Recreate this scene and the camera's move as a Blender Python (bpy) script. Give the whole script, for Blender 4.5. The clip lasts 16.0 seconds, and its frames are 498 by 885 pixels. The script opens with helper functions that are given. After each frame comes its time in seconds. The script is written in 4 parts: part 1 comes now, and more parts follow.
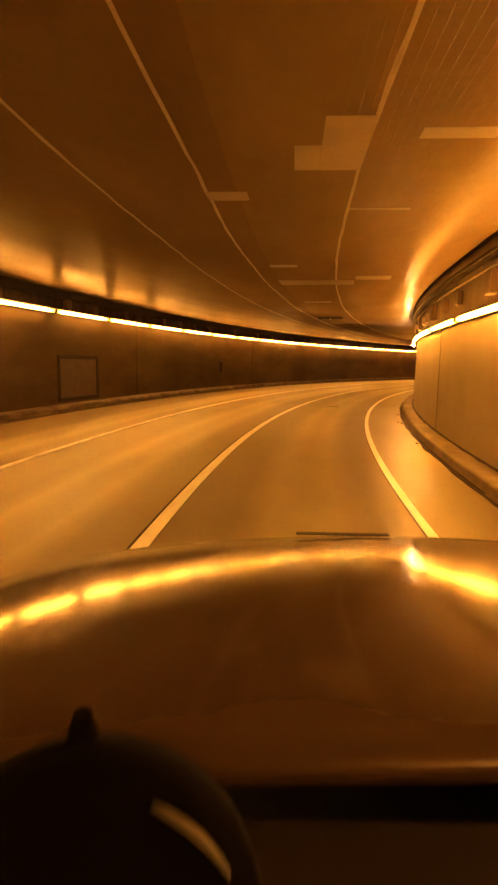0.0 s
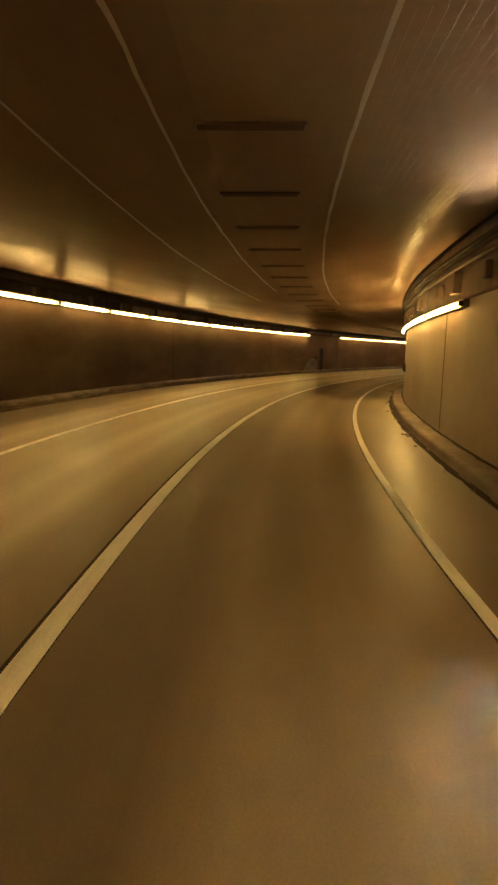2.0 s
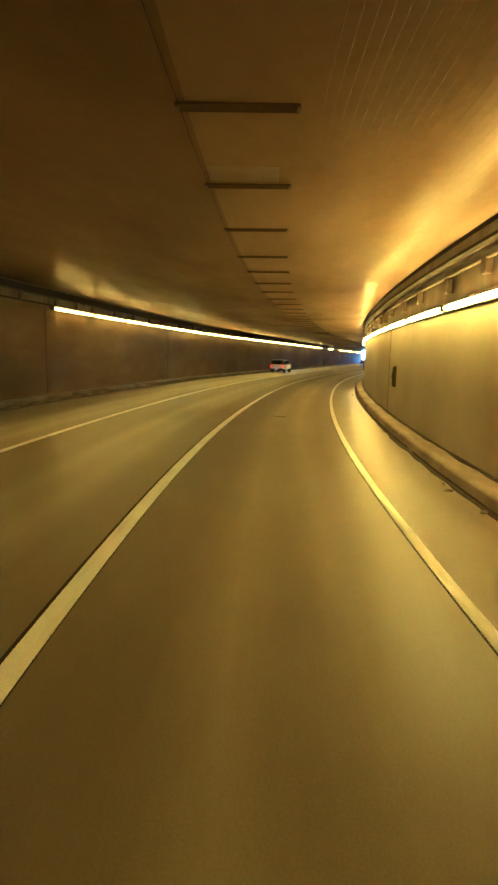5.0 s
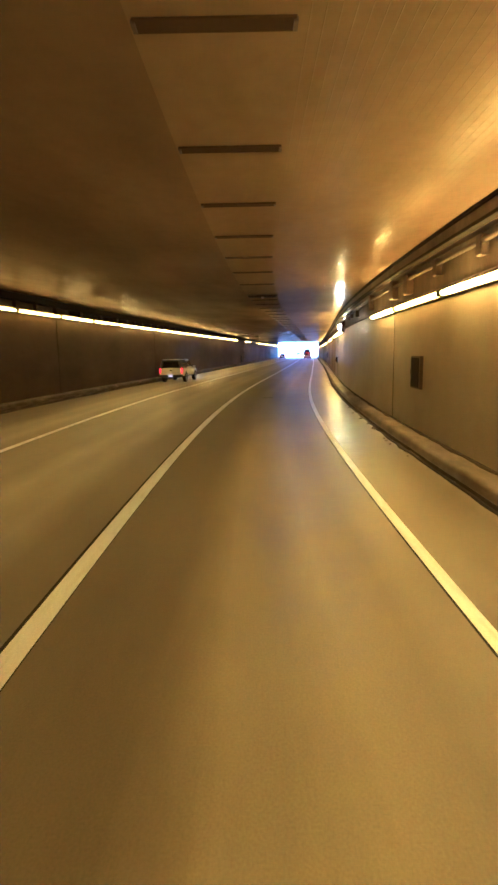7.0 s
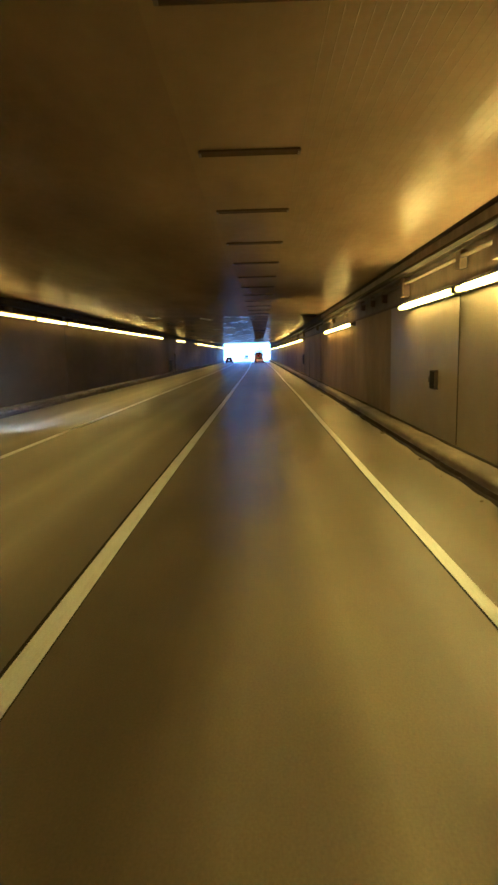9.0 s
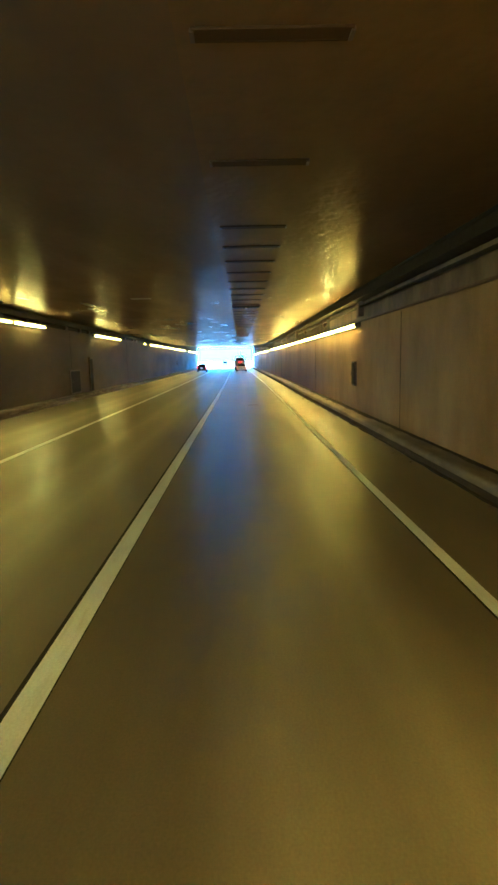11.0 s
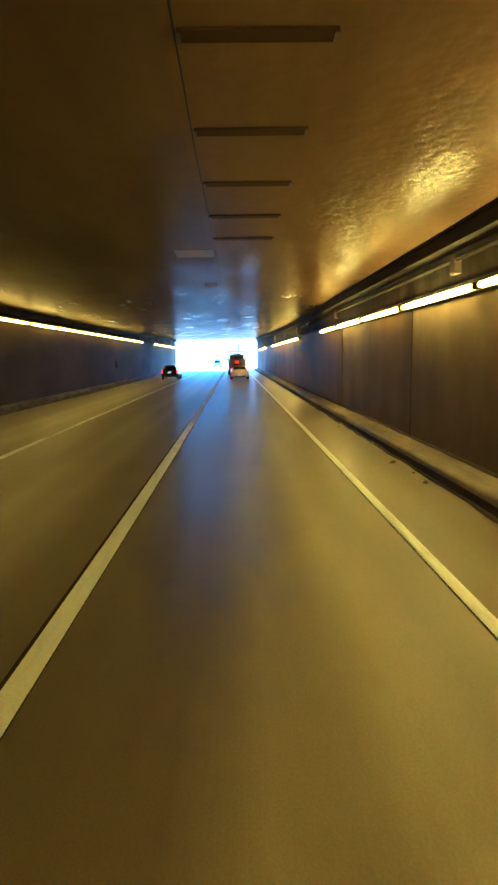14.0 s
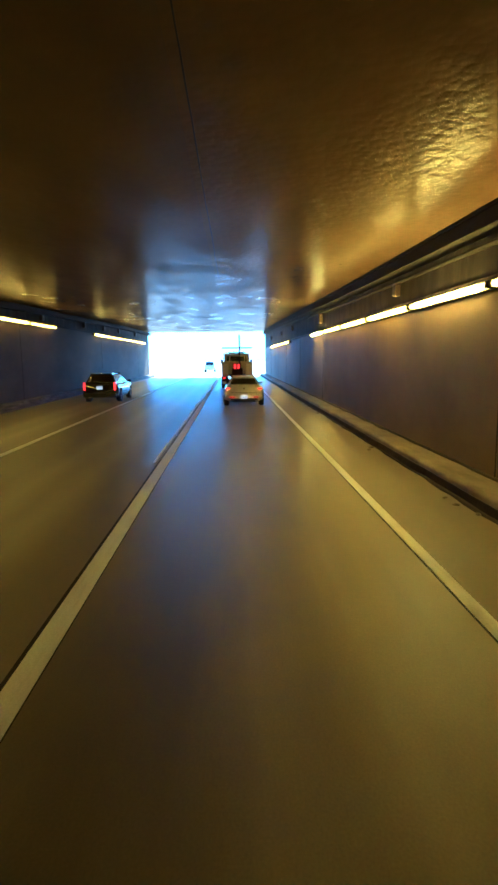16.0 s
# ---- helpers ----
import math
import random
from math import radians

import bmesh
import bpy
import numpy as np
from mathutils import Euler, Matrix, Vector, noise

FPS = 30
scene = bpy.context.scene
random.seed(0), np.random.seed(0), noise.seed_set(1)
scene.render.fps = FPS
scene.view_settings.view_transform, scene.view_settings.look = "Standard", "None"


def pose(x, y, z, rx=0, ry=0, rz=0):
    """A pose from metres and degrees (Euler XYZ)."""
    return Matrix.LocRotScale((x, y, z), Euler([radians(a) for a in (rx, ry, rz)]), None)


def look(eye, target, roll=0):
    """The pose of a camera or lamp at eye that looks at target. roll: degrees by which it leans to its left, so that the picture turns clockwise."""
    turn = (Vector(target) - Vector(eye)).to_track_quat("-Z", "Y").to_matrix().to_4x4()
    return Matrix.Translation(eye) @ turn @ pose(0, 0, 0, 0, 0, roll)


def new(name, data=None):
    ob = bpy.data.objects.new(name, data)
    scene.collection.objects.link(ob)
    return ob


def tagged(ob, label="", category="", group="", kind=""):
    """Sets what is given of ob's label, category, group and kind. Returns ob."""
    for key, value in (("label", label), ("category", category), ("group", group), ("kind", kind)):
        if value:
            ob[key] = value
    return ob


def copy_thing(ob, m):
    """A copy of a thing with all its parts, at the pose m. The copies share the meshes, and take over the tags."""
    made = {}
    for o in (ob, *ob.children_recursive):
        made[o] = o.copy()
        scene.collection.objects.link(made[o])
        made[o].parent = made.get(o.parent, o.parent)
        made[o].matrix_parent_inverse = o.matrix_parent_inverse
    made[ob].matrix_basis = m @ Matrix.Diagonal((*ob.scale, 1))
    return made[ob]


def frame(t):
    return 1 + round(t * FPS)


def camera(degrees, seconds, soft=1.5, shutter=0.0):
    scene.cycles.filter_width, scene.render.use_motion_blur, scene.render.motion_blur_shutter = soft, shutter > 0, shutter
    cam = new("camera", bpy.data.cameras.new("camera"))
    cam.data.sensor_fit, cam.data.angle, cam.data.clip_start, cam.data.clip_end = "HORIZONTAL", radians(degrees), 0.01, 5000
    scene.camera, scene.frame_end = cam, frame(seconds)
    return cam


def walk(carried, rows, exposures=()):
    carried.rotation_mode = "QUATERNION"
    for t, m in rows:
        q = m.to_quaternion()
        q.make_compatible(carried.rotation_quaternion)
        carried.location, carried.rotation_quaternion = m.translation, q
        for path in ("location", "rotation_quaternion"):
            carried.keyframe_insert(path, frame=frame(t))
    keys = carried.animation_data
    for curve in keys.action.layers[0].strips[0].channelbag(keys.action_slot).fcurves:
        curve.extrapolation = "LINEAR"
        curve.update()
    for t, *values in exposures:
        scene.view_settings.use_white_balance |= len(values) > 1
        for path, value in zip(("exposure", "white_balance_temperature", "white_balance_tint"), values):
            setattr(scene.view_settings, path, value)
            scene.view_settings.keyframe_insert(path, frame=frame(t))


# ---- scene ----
cam = camera(47.25, 16.0, soft=2.8, shutter=0.02)
PATH = [
    (0.0, pose(1.679, 0.006, 2.230, 81.90, -0.99, 1.66)),
    (0.5, pose(1.861, 7.279, 2.230, 81.74, -1.11, -2.28)),
    (1.0, pose(2.513, 14.529, 2.230, 81.40, -0.84, -6.08)),
    (1.5, pose(3.543, 21.758, 2.230, 81.08, -0.85, -9.90)),
    (2.0, pose(4.996, 28.909, 2.230, 80.94, -0.98, -13.75)),
    (2.5, pose(6.969, 35.995, 2.230, 80.96, -0.94, -18.00)),
    (3.0, pose(9.441, 43.001, 2.230, 81.06, -0.89, -21.89)),
    (3.5, pose(12.410, 50.029, 2.230, 81.04, -1.07, -25.58)),
    (4.0, pose(15.960, 57.009, 2.230, 81.11, -1.25, -28.99)),
    (4.5, pose(19.950, 63.766, 2.230, 81.17, -1.31, -33.04)),
    (5.0, pose(24.296, 70.163, 2.230, 81.28, -1.24, -37.29)),
    (5.2, pose(26.161, 72.628, 2.230, 81.30, -1.26, -38.88)),
    (5.7, pose(31.184, 78.707, 2.230, 81.21, -0.70, -41.79)),
    (6.2, pose(36.506, 84.552, 2.230, 81.12, -0.14, -44.01)),
    (6.7, pose(42.049, 90.211, 2.230, 81.03, 0.42, -45.61)),
    (7.3, pose(48.917, 96.800, 2.230, 80.92, 1.09, -47.16)),
    (7.5, pose(51.222, 98.948, 2.230, 80.94, 1.03, -47.82)),
    (8.0, pose(57.098, 104.216, 2.230, 81.02, 1.18, -49.30)),
    (8.5, pose(63.241, 109.446, 2.230, 81.15, 1.50, -50.76)),
    (9.0, pose(69.670, 114.695, 2.230, 81.14, 1.52, -51.84)),
    (9.2, pose(72.270, 116.785, 2.230, 81.05, 1.65, -52.39)),
    (9.7, pose(78.509, 121.595, 2.230, 81.21, 1.55, -53.27)),
    (10.2, pose(84.789, 126.375, 2.230, 81.38, 1.46, -53.64)),
    (10.7, pose(91.070, 131.166, 2.230, 81.55, 1.36, -53.73)),
    (11.3, pose(98.591, 136.935, 2.230, 81.75, 1.25, -53.88)),
    (11.5, pose(101.048, 138.802, 2.230, 81.74, 1.24, -53.95)),
    (12.0, pose(107.234, 143.418, 2.230, 81.71, 1.45, -54.03)),
    (12.5, pose(113.375, 148.031, 2.230, 81.69, 1.32, -54.09)),
    (13.0, pose(119.531, 152.602, 2.230, 81.58, 1.39, -54.08)),
    (13.5, pose(125.676, 157.209, 2.230, 81.56, 1.14, -54.02)),
    (14.0, pose(131.769, 161.835, 2.230, 81.47, 1.12, -54.00)),
    (14.5, pose(137.852, 166.506, 2.230, 81.51, 1.05, -54.01)),
    (15.0, pose(144.049, 171.272, 2.230, 81.46, 0.99, -54.00)),
    (15.5, pose(150.340, 176.102, 2.230, 81.49, 0.79, -54.05)),
    (16.0, pose(156.727, 180.978, 2.230, 81.57, 0.64, -54.20)),
]
EXPOSURES = [
    (0.0, 3.25, 8900, 78.0),
    (0.5, 3.1, 7300, 36.0),
    (1.0, 2.7, 5950, 44.0),
    (1.5, 2.5, 5050, 38.0),
    (2.0, 2.8, 5000, 32.0),
    (2.5, 2.95, 4950, 26.0),
    (3.0, 3.15, 4950, 16.0),
    (3.5, 3.45, 4950, 20.0),
    (4.5, 3.85, 4550, 2.0),
    (5.2, 3.6, 4480, 0.0),
    (7.3, 3.35, 4500, 24.0),
    (8.5, 2.95, 4400, 20.0),
    (9.0, 2.78, 4400, 8.0),
    (11.3, 3.9, 4050, -16.0),
    (12.0, 3.72, 4150, -16.0),
    (12.5, 3.3, 4250, -8.0),
    (13.0, 3.3, 4300, -5.0),
    (13.5, 3.0, 4400, -5.0),
    (14.5, 3.0, 4450, -10.0),
    (16.0, 2.85, 4480, -8.0),
]
walk(cam, PATH, EXPOSURES)

# ---- daylight beyond the portal ----
world = bpy.data.worlds.new("sky")
scene.world = world
world.use_nodes = True
wn = world.node_tree.nodes
sky = wn.new("ShaderNodeTexSky")
sky.sky_type = "NISHITA"
sky.sun_disc = False
sky.sun_elevation, sky.sun_rotation = radians(48), radians(70)
sky.air_density, sky.dust_density, sky.ozone_density = 1.0, 0.0, 6.0
world.node_tree.links.new(sky.outputs[0], wn["Background"].inputs[0])
wn["Background"].inputs[1].default_value = 0.15
sun = new("sun", bpy.data.lights.new("sun", "SUN"))
sun.data.energy, sun.data.angle, sun.data.color = 5.0, radians(0.5), (1.0, 0.95, 0.88)
SUN_WAY = Vector((math.sin(radians(70)) * math.cos(radians(48)), math.cos(radians(70)) * math.cos(radians(48)), math.sin(radians(48))))
sun.matrix_world = look((0, 0, 60), Vector((0, 0, 60)) - SUN_WAY)

# ---- the tunnel's line: s along it, u to the right of the solid lane line, z up ----
KAPPA = [-0.00631, -0.00678, -0.00725, -0.00772, -0.00828, -0.00872, -0.00876, -0.00858, -0.0085, -0.00843, -0.0075,
         -0.00556, -0.00378, -0.00314, -0.00343, -0.00359, -0.00271, -0.00101, 0.00029, 0.00038, -0.00017, -0.00021,
         0.00019, 0.00036, 0.00024, 0.00018, 0.00013, 0.0, 0.0]
S_GRID = np.arange(-80.0, 1200.0, 1.0)
_k = np.interp(S_GRID, np.arange(-20, 270, 10.0), KAPPA)
_th = np.cumsum(_k)
_th = _th - np.interp(0, S_GRID, _th) - 0.5 * _k
_x, _y = np.cumsum(-np.sin(_th)), np.cumsum(np.cos(_th))
_x, _y = _x - np.interp(0, S_GRID, _x), _y - np.interp(0, S_GRID, _y)
S_BACK, S_PORTAL = -45.0, 323.0
U_LEFT, U_RIGHT = -9.0, 5.72


def heading(s):
    return float(np.interp(s, S_GRID, _th))


def at(s, u, z):
    th = heading(s)
    return Vector((np.interp(s, S_GRID, _x) + u * math.cos(th), np.interp(s, S_GRID, _y) + u * math.sin(th), z))


def frame_at(s, u, z, turn=0.0):
    """Pose whose y axis runs along the tunnel."""
    p = at(s, u, z)
    return Matrix.Translation(p) @ Matrix.Rotation(heading(s) + turn, 4, "Z")


def ramp_up(s):
    k = min(max((s - 250) / (S_PORTAL - 250), 0), 1)
    return k * k * (3 - 2 * k)


def bow(u):
    """The roof sags a little over the middle lanes."""
    return 0.54 * ((u - 1.0) / 10.0) ** 2 if u < 1 else 0.3 * (max(0.0, u - 2.5) / 3.22) ** 4


def sag(s, u):
    """How much of that sag is left: round the bend all of it, on the straight little."""
    full = np.interp(s, (60, 150, 215), (1.0, 0.7, 0.4)) if u < 1 else np.interp(s, (50, 88, 150), (1.0, 0.4, 0.05))
    return float(full) * (1 - ramp_up(s))


def lift(s, u=1.0):
    """Towards the portal the roof flattens and rises."""
    return 1.05 * ramp_up(s) - bow(u) * (1 - sag(s, u))


CEIL_U = [U_LEFT + (1.0 - U_LEFT) * i / 12 for i in range(12)] + [1.0] + [2.5 + 0.46 * i for i in range(8)]
CEIL_U[-1] = U_RIGHT
CEIL_Z = [4.5 + bow(u) for u in CEIL_U]


def ceil_z(s, u):
    return float(np.interp(u, CEIL_U, CEIL_Z)) + lift(s, u)


# ---- materials ----
def material(name):
    m = bpy.data.materials.new(name)
    m.use_nodes = True
    return m, m.node_tree.nodes, m.node_tree.links, m.node_tree.nodes["Principled BSDF"]


def ramp(nodes, links, fac, stops):
    r = nodes.new("ShaderNodeValToRGB")
    while len(r.color_ramp.elements) < len(stops):
        r.color_ramp.elements.new(0.5)
    for e, (p, c) in zip(r.color_ramp.elements, stops):
        e.position = p
        e.color = (*c, 1) if len(c) == 3 else c
    links.new(fac, r.inputs[0])
    return r.outputs[0]


def noise_tex(nodes, links, vec, scale, detail=5, rough=0.6, stretch=(1, 1, 1)):
    mp = nodes.new("ShaderNodeMapping")
    mp.inputs["Scale"].default_value = stretch
    links.new(vec, mp.inputs[0])
    n = nodes.new("ShaderNodeTexNoise")
    n.inputs["Scale"].default_value, n.inputs["Detail"].default_value, n.inputs["Roughness"].default_value = scale, detail, rough
    links.new(mp.outputs[0], n.inputs[0])
    return n.outputs[0]


def mixed(nodes, links, a, b, fac, mode="MULTIPLY"):
    m = nodes.new("ShaderNodeMix")
    m.data_type, m.blend_type = "RGBA", mode
    for sock, val in ((m.inputs[0], fac), (m.inputs[6], a), (m.inputs[7], b)):
        if isinstance(val, (int, float)):
            sock.default_value = val
        elif isinstance(val, tuple):
            sock.default_value = (*val, 1)
        else:
            links.new(val, sock)
    return m.outputs[2]


def bumped(nodes, links, bsdf, height, strength, dist):
    b = nodes.new("ShaderNodeBump")
    b.inputs["Strength"].default_value, b.inputs["Distance"].default_value = strength, dist
    links.new(height, b.inputs["Height"])
    links.new(b.outputs[0], bsdf.inputs["Normal"])


def surface(name, dark, light, scale=1.0, rough=(0.5, 0.8), stretch=(1, 1, 1), grain=40.0, bump=0.3, dist=0.01, metal=0.0, coords="UV", stain=None, spec=0.4, tint_stops=()):
    """Two scales of variation, grain, a stain layer with its own streaks, and a tint that changes along the tunnel."""
    m, n, l, b = material(name)
    tc = n.new("ShaderNodeTexCoord").outputs[coords]
    big = noise_tex(n, l, tc, scale, 6, 0.62, stretch)
    fine = noise_tex(n, l, tc, grain, 3, 0.6)
    lo = tuple(max(0.004, 1.4 * d - 0.4 * e) for d, e in zip(dark, light))
    hi = tuple(1.4 * e - 0.4 * d for d, e in zip(dark, light))
    col = ramp(n, l, big, [(0.12, lo), (0.88, hi)])
    g = ramp(n, l, fine, [(0.1, (0.74, 0.74, 0.74)), (0.9, (1.08, 1.08, 1.08))])
    col = mixed(n, l, col, g, 1.0)
    if stain:
        st = noise_tex(n, l, tc, stain[0], 5, 0.65, stain[1])
        sc = ramp(n, l, st, [(stain[3] - 0.15, tuple(c * c for c in stain[2])), (stain[3] + 0.05, stain[2]), (stain[3] + 0.3, (1, 1, 1))])
        col = mixed(n, l, col, sc, 1.0)
    if tint_stops:
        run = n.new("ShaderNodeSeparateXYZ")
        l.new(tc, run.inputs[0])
        # the tint's edges wander with the broad noise
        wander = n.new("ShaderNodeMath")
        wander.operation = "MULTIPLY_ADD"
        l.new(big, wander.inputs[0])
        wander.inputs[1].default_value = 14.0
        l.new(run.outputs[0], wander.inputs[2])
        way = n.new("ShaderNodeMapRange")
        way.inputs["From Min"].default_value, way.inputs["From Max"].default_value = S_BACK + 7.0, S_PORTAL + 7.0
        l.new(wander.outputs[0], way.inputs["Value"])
        col = mixed(n, l, col, ramp(n, l, way.outputs[0], [((q - S_BACK) / (S_PORTAL - S_BACK), c) for q, c in tint_stops]), 1.0)
    l.new(col, b.inputs["Base Color"])
    rr = ramp(n, l, big, [(0.1, (rough[0],) * 3), (0.9, (rough[1],) * 3)])
    l.new(rr, b.inputs["Roughness"])
    b.inputs["Specular IOR Level"].default_value = spec
    b.inputs["Metallic"].default_value = metal
    if bump:
        add = n.new("ShaderNodeMath")
        add.operation = "ADD"
        l.new(big, add.inputs[0])
        l.new(fine, add.inputs[1])
        bumped(n, l, b, add.outputs[0], bump, dist)
    return m


def plain(name, colour, rough=0.5, metal=0.0, coat=0.0, coords="Object", vary=0.85, scale=9.0, spec=0.5):
    m, n, l, b = material(name)
    tc = n.new("ShaderNodeTexCoord").outputs[coords]
    big = noise_tex(n, l, tc, scale, 4)
    col = ramp(n, l, big, [(0.3, tuple(c * vary for c in colour)), (0.7, colour)])
    l.new(col, b.inputs["Base Color"])
    l.new(ramp(n, l, big, [(0.3, (rough,) * 3), (0.7, (min(1, rough * 1.2),) * 3)]), b.inputs["Roughness"])
    b.inputs["Metallic"].default_value = metal
    b.inputs["Specular IOR Level"].default_value = spec
    b.inputs["Coat Weight"].default_value = coat
    b.inputs["Coat Roughness"].default_value = 0.08
    return m


def glowing(name, colour, strength, base=(0.8, 0.8, 0.8)):
    m, n, l, b = material(name)
    b.inputs["Base Color"].default_value = (*base, 1)
    b.inputs["Emission Color"].default_value = (*colour, 1)
    b.inputs["Emission Strength"].default_value = strength
    return m


def road_material():
    m, n, l, b = material("worn_concrete_road")
    tc = n.new("ShaderNodeTexCoord").outputs["UV"]
    big = noise_tex(n, l, tc, 0.35, 6, 0.6, (0.25, 1.6, 1))
    fine = noise_tex(n, l, tc, 55.0, 3)
    lanes = n.new("ShaderNodeSeparateXYZ")
    l.new(tc, lanes.inputs[0])
    # oil-darkened middle of each lane and polished wheel tracks
    wob = n.new("ShaderNodeMath")
    wob.operation = "MULTIPLY_ADD"
    l.new(big, wob.inputs[0])
    wob.inputs[1].default_value = 0.5
    l.new(lanes.outputs[1], wob.inputs[2])
    fold = n.new("ShaderNodeMath")
    fold.operation = "PINGPONG"
    sh = n.new("ShaderNodeMath")
    sh.operation = "ADD"
    l.new(wob.outputs[0], sh.inputs[0])
    sh.inputs[1].default_value = 20.5
    l.new(sh.outputs[0], fold.inputs[0])
    fold.inputs[1].default_value = 1.9
    wear = ramp(n, l, fold.outputs[0], [(0.05, (0.9, 0.9, 0.9)), (0.45, (1.05, 1.05, 1.05)), (0.75, (0.78, 0.76, 0.74)), (1.0, (0.6, 0.57, 0.54))])
    col = ramp(n, l, big, [(0.1, (0.17, 0.145, 0.088)), (0.9, (0.45, 0.385, 0.235))])
    col = mixed(n, l, col, wear, 1.0)
    blot = noise_tex(n, l, tc, 0.12, 4, 0.6, (0.6, 1.4, 1))
    col = mixed(n, l, col, ramp(n, l, blot, [(0.15, (0.42, 0.39, 0.36)), (0.55, (1, 1, 1)), (0.9, (1.1, 1.1, 1.1))]), 1.0)
    col = mixed(n, l, col, ramp(n, l, fine, [(0.3, (0.84, 0.84, 0.84)), (0.7, (1.04, 1.04, 1.04))]), 1.0)
    l.new(col, b.inputs["Base Color"])
    l.new(ramp(n, l, big, [(0.1, (0.285,) * 3), (0.9, (0.5,) * 3)]), b.inputs["Roughness"])
    bumped(n, l, b, fine, 0.25, 0.005)
    b.inputs["Specular IOR Level"].default_value = 0.35
    return m


def ceiling_material(name, dark, light, rough, spec, crazing, gloss, tint_stops, relief):
    m, n, l, b = material(name)
    tc = n.new("ShaderNodeTexCoord").outputs["UV"]
    big = noise_tex(n, l, tc, 0.16, 2, 0.5, (0.5, 1.2, 1))
    mid = noise_tex(n, l, tc, 0.55, 3, 0.5, (0.35, 1.0, 1))
    fine = noise_tex(n, l, tc, 5.0, 3, 0.5, (0.7, 0.9, 1))
    col = ramp(n, l, big, [(0.0, dark), (1.0, light)])
    col = mixed(n, l, col, ramp(n, l, mid, [(0.0, (0.56, 0.53, 0.5)), (1.0, (1.34, 1.34, 1.34))]), 1.0)
    col = mixed(n, l, col, ramp(n, l, fine, [(0.0, (0.9, 0.9, 0.9)), (1.0, (1.07, 1.07, 1.07))]), 1.0)
    # colour scaled along the tunnel to put in how brightly each stretch is lit
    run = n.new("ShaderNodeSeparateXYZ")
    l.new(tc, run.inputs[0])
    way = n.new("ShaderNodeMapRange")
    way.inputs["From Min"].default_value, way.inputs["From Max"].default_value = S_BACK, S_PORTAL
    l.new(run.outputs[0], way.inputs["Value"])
    col = mixed(n, l, col, ramp(n, l, way.outputs[0], [((q - S_BACK) / (S_PORTAL - S_BACK), (k, k, k)) for q, k in tint_stops]), 1.0)
    l.new(col, b.inputs["Base Color"])
    blotch = noise_tex(n, l, tc, 1.3, 3, 0.6, (0.5, 1.0, 1))
    l.new(ramp(n, l, blotch, [(0.3, (rough[0],) * 3), (0.7, (rough[1],) * 3)]), b.inputs["Roughness"])
    l.new(ramp(n, l, blotch, [(0.3, (spec * 1.4,) * 3), (0.75, (spec * 0.6,) * 3)]), b.inputs["Specular IOR Level"])
    b.inputs["Specular IOR Level"].default_value = spec
    # trowelled unevenness that breaks reflections into pieces
    uneven = noise_tex(n, l, tc, 2.6, 3, 0.55, (0.8, 1.3, 1))
    crazed = n.new("ShaderNodeTexVoronoi")
    crazed.inputs["Scale"].default_value = 7.0
    l.new(tc, crazed.inputs[0])
    add = n.new("ShaderNodeMath")
    add.operation = "MULTIPLY_ADD"
    l.new(crazed.outputs[0], add.inputs[0])
    add.inputs[1].default_value = crazing
    l.new(uneven, add.inputs[2])
    bumped(n, l, b, add.outputs[0], 1.0, relief)
    # dust has dulled the paint in patches
    dull = n.new("ShaderNodeBsdfDiffuse")
    l.new(col, dull.inputs["Color"])
    l.new(b.inputs["Normal"].links[0].from_socket, dull.inputs["Normal"])
    patchy = noise_tex(n, l, tc, 0.7, 4, 0.6, (0.45, 1.0, 1))
    mix = n.new("ShaderNodeMixShader")
    l.new(ramp(n, l, patchy, [(0.34, (gloss[0],) * 3), (0.66, (gloss[1],) * 3)]), mix.inputs[0])
    l.new(dull.outputs[0], mix.inputs[1])
    l.new(b.outputs[0], mix.inputs[2])
    l.new(mix.outputs[0], n["Material Output"].inputs[0])
    return m


ROAD = road_material()
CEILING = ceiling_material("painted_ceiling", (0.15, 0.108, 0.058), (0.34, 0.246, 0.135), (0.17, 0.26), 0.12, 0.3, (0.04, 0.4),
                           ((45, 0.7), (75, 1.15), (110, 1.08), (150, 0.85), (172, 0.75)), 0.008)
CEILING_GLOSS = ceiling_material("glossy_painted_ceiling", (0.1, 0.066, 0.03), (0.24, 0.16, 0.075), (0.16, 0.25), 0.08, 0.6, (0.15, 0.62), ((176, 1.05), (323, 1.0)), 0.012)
# darker slab past the crack, with the far lanes' weaker light put in
CEILING_FAR = ceiling_material("darkened_painted_ceiling", (0.078, 0.055, 0.031), (0.195, 0.138, 0.079), (0.17, 0.26), 0.1, 0.3, (0.05, 0.34), ((45, 1.1), (68, 1.5), (110, 1.55), (150, 1.45), (176, 1.15), (323, 1.15)), 0.01)
CEILING_FAR_GLOSS = ceiling_material("darkened_glossy_ceiling", (0.078, 0.055, 0.031), (0.195, 0.138, 0.079), (0.17, 0.26), 0.08, 0.55, (0.14, 0.62), ((45, 1.1), (68, 1.5), (110, 1.55), (150, 1.45), (176, 1.15), (323, 1.15)), 0.006)
WALL = surface("stained_tan_wall", (0.27, 0.23, 0.16), (0.42, 0.36, 0.255), 0.35, (0.4, 0.6), (0.4, 0.7, 1), 30, 0.1, 0.006,
               stain=(0.32, (0.4, 0.4, 1), (0.72, 0.66, 0.57), 0.3))
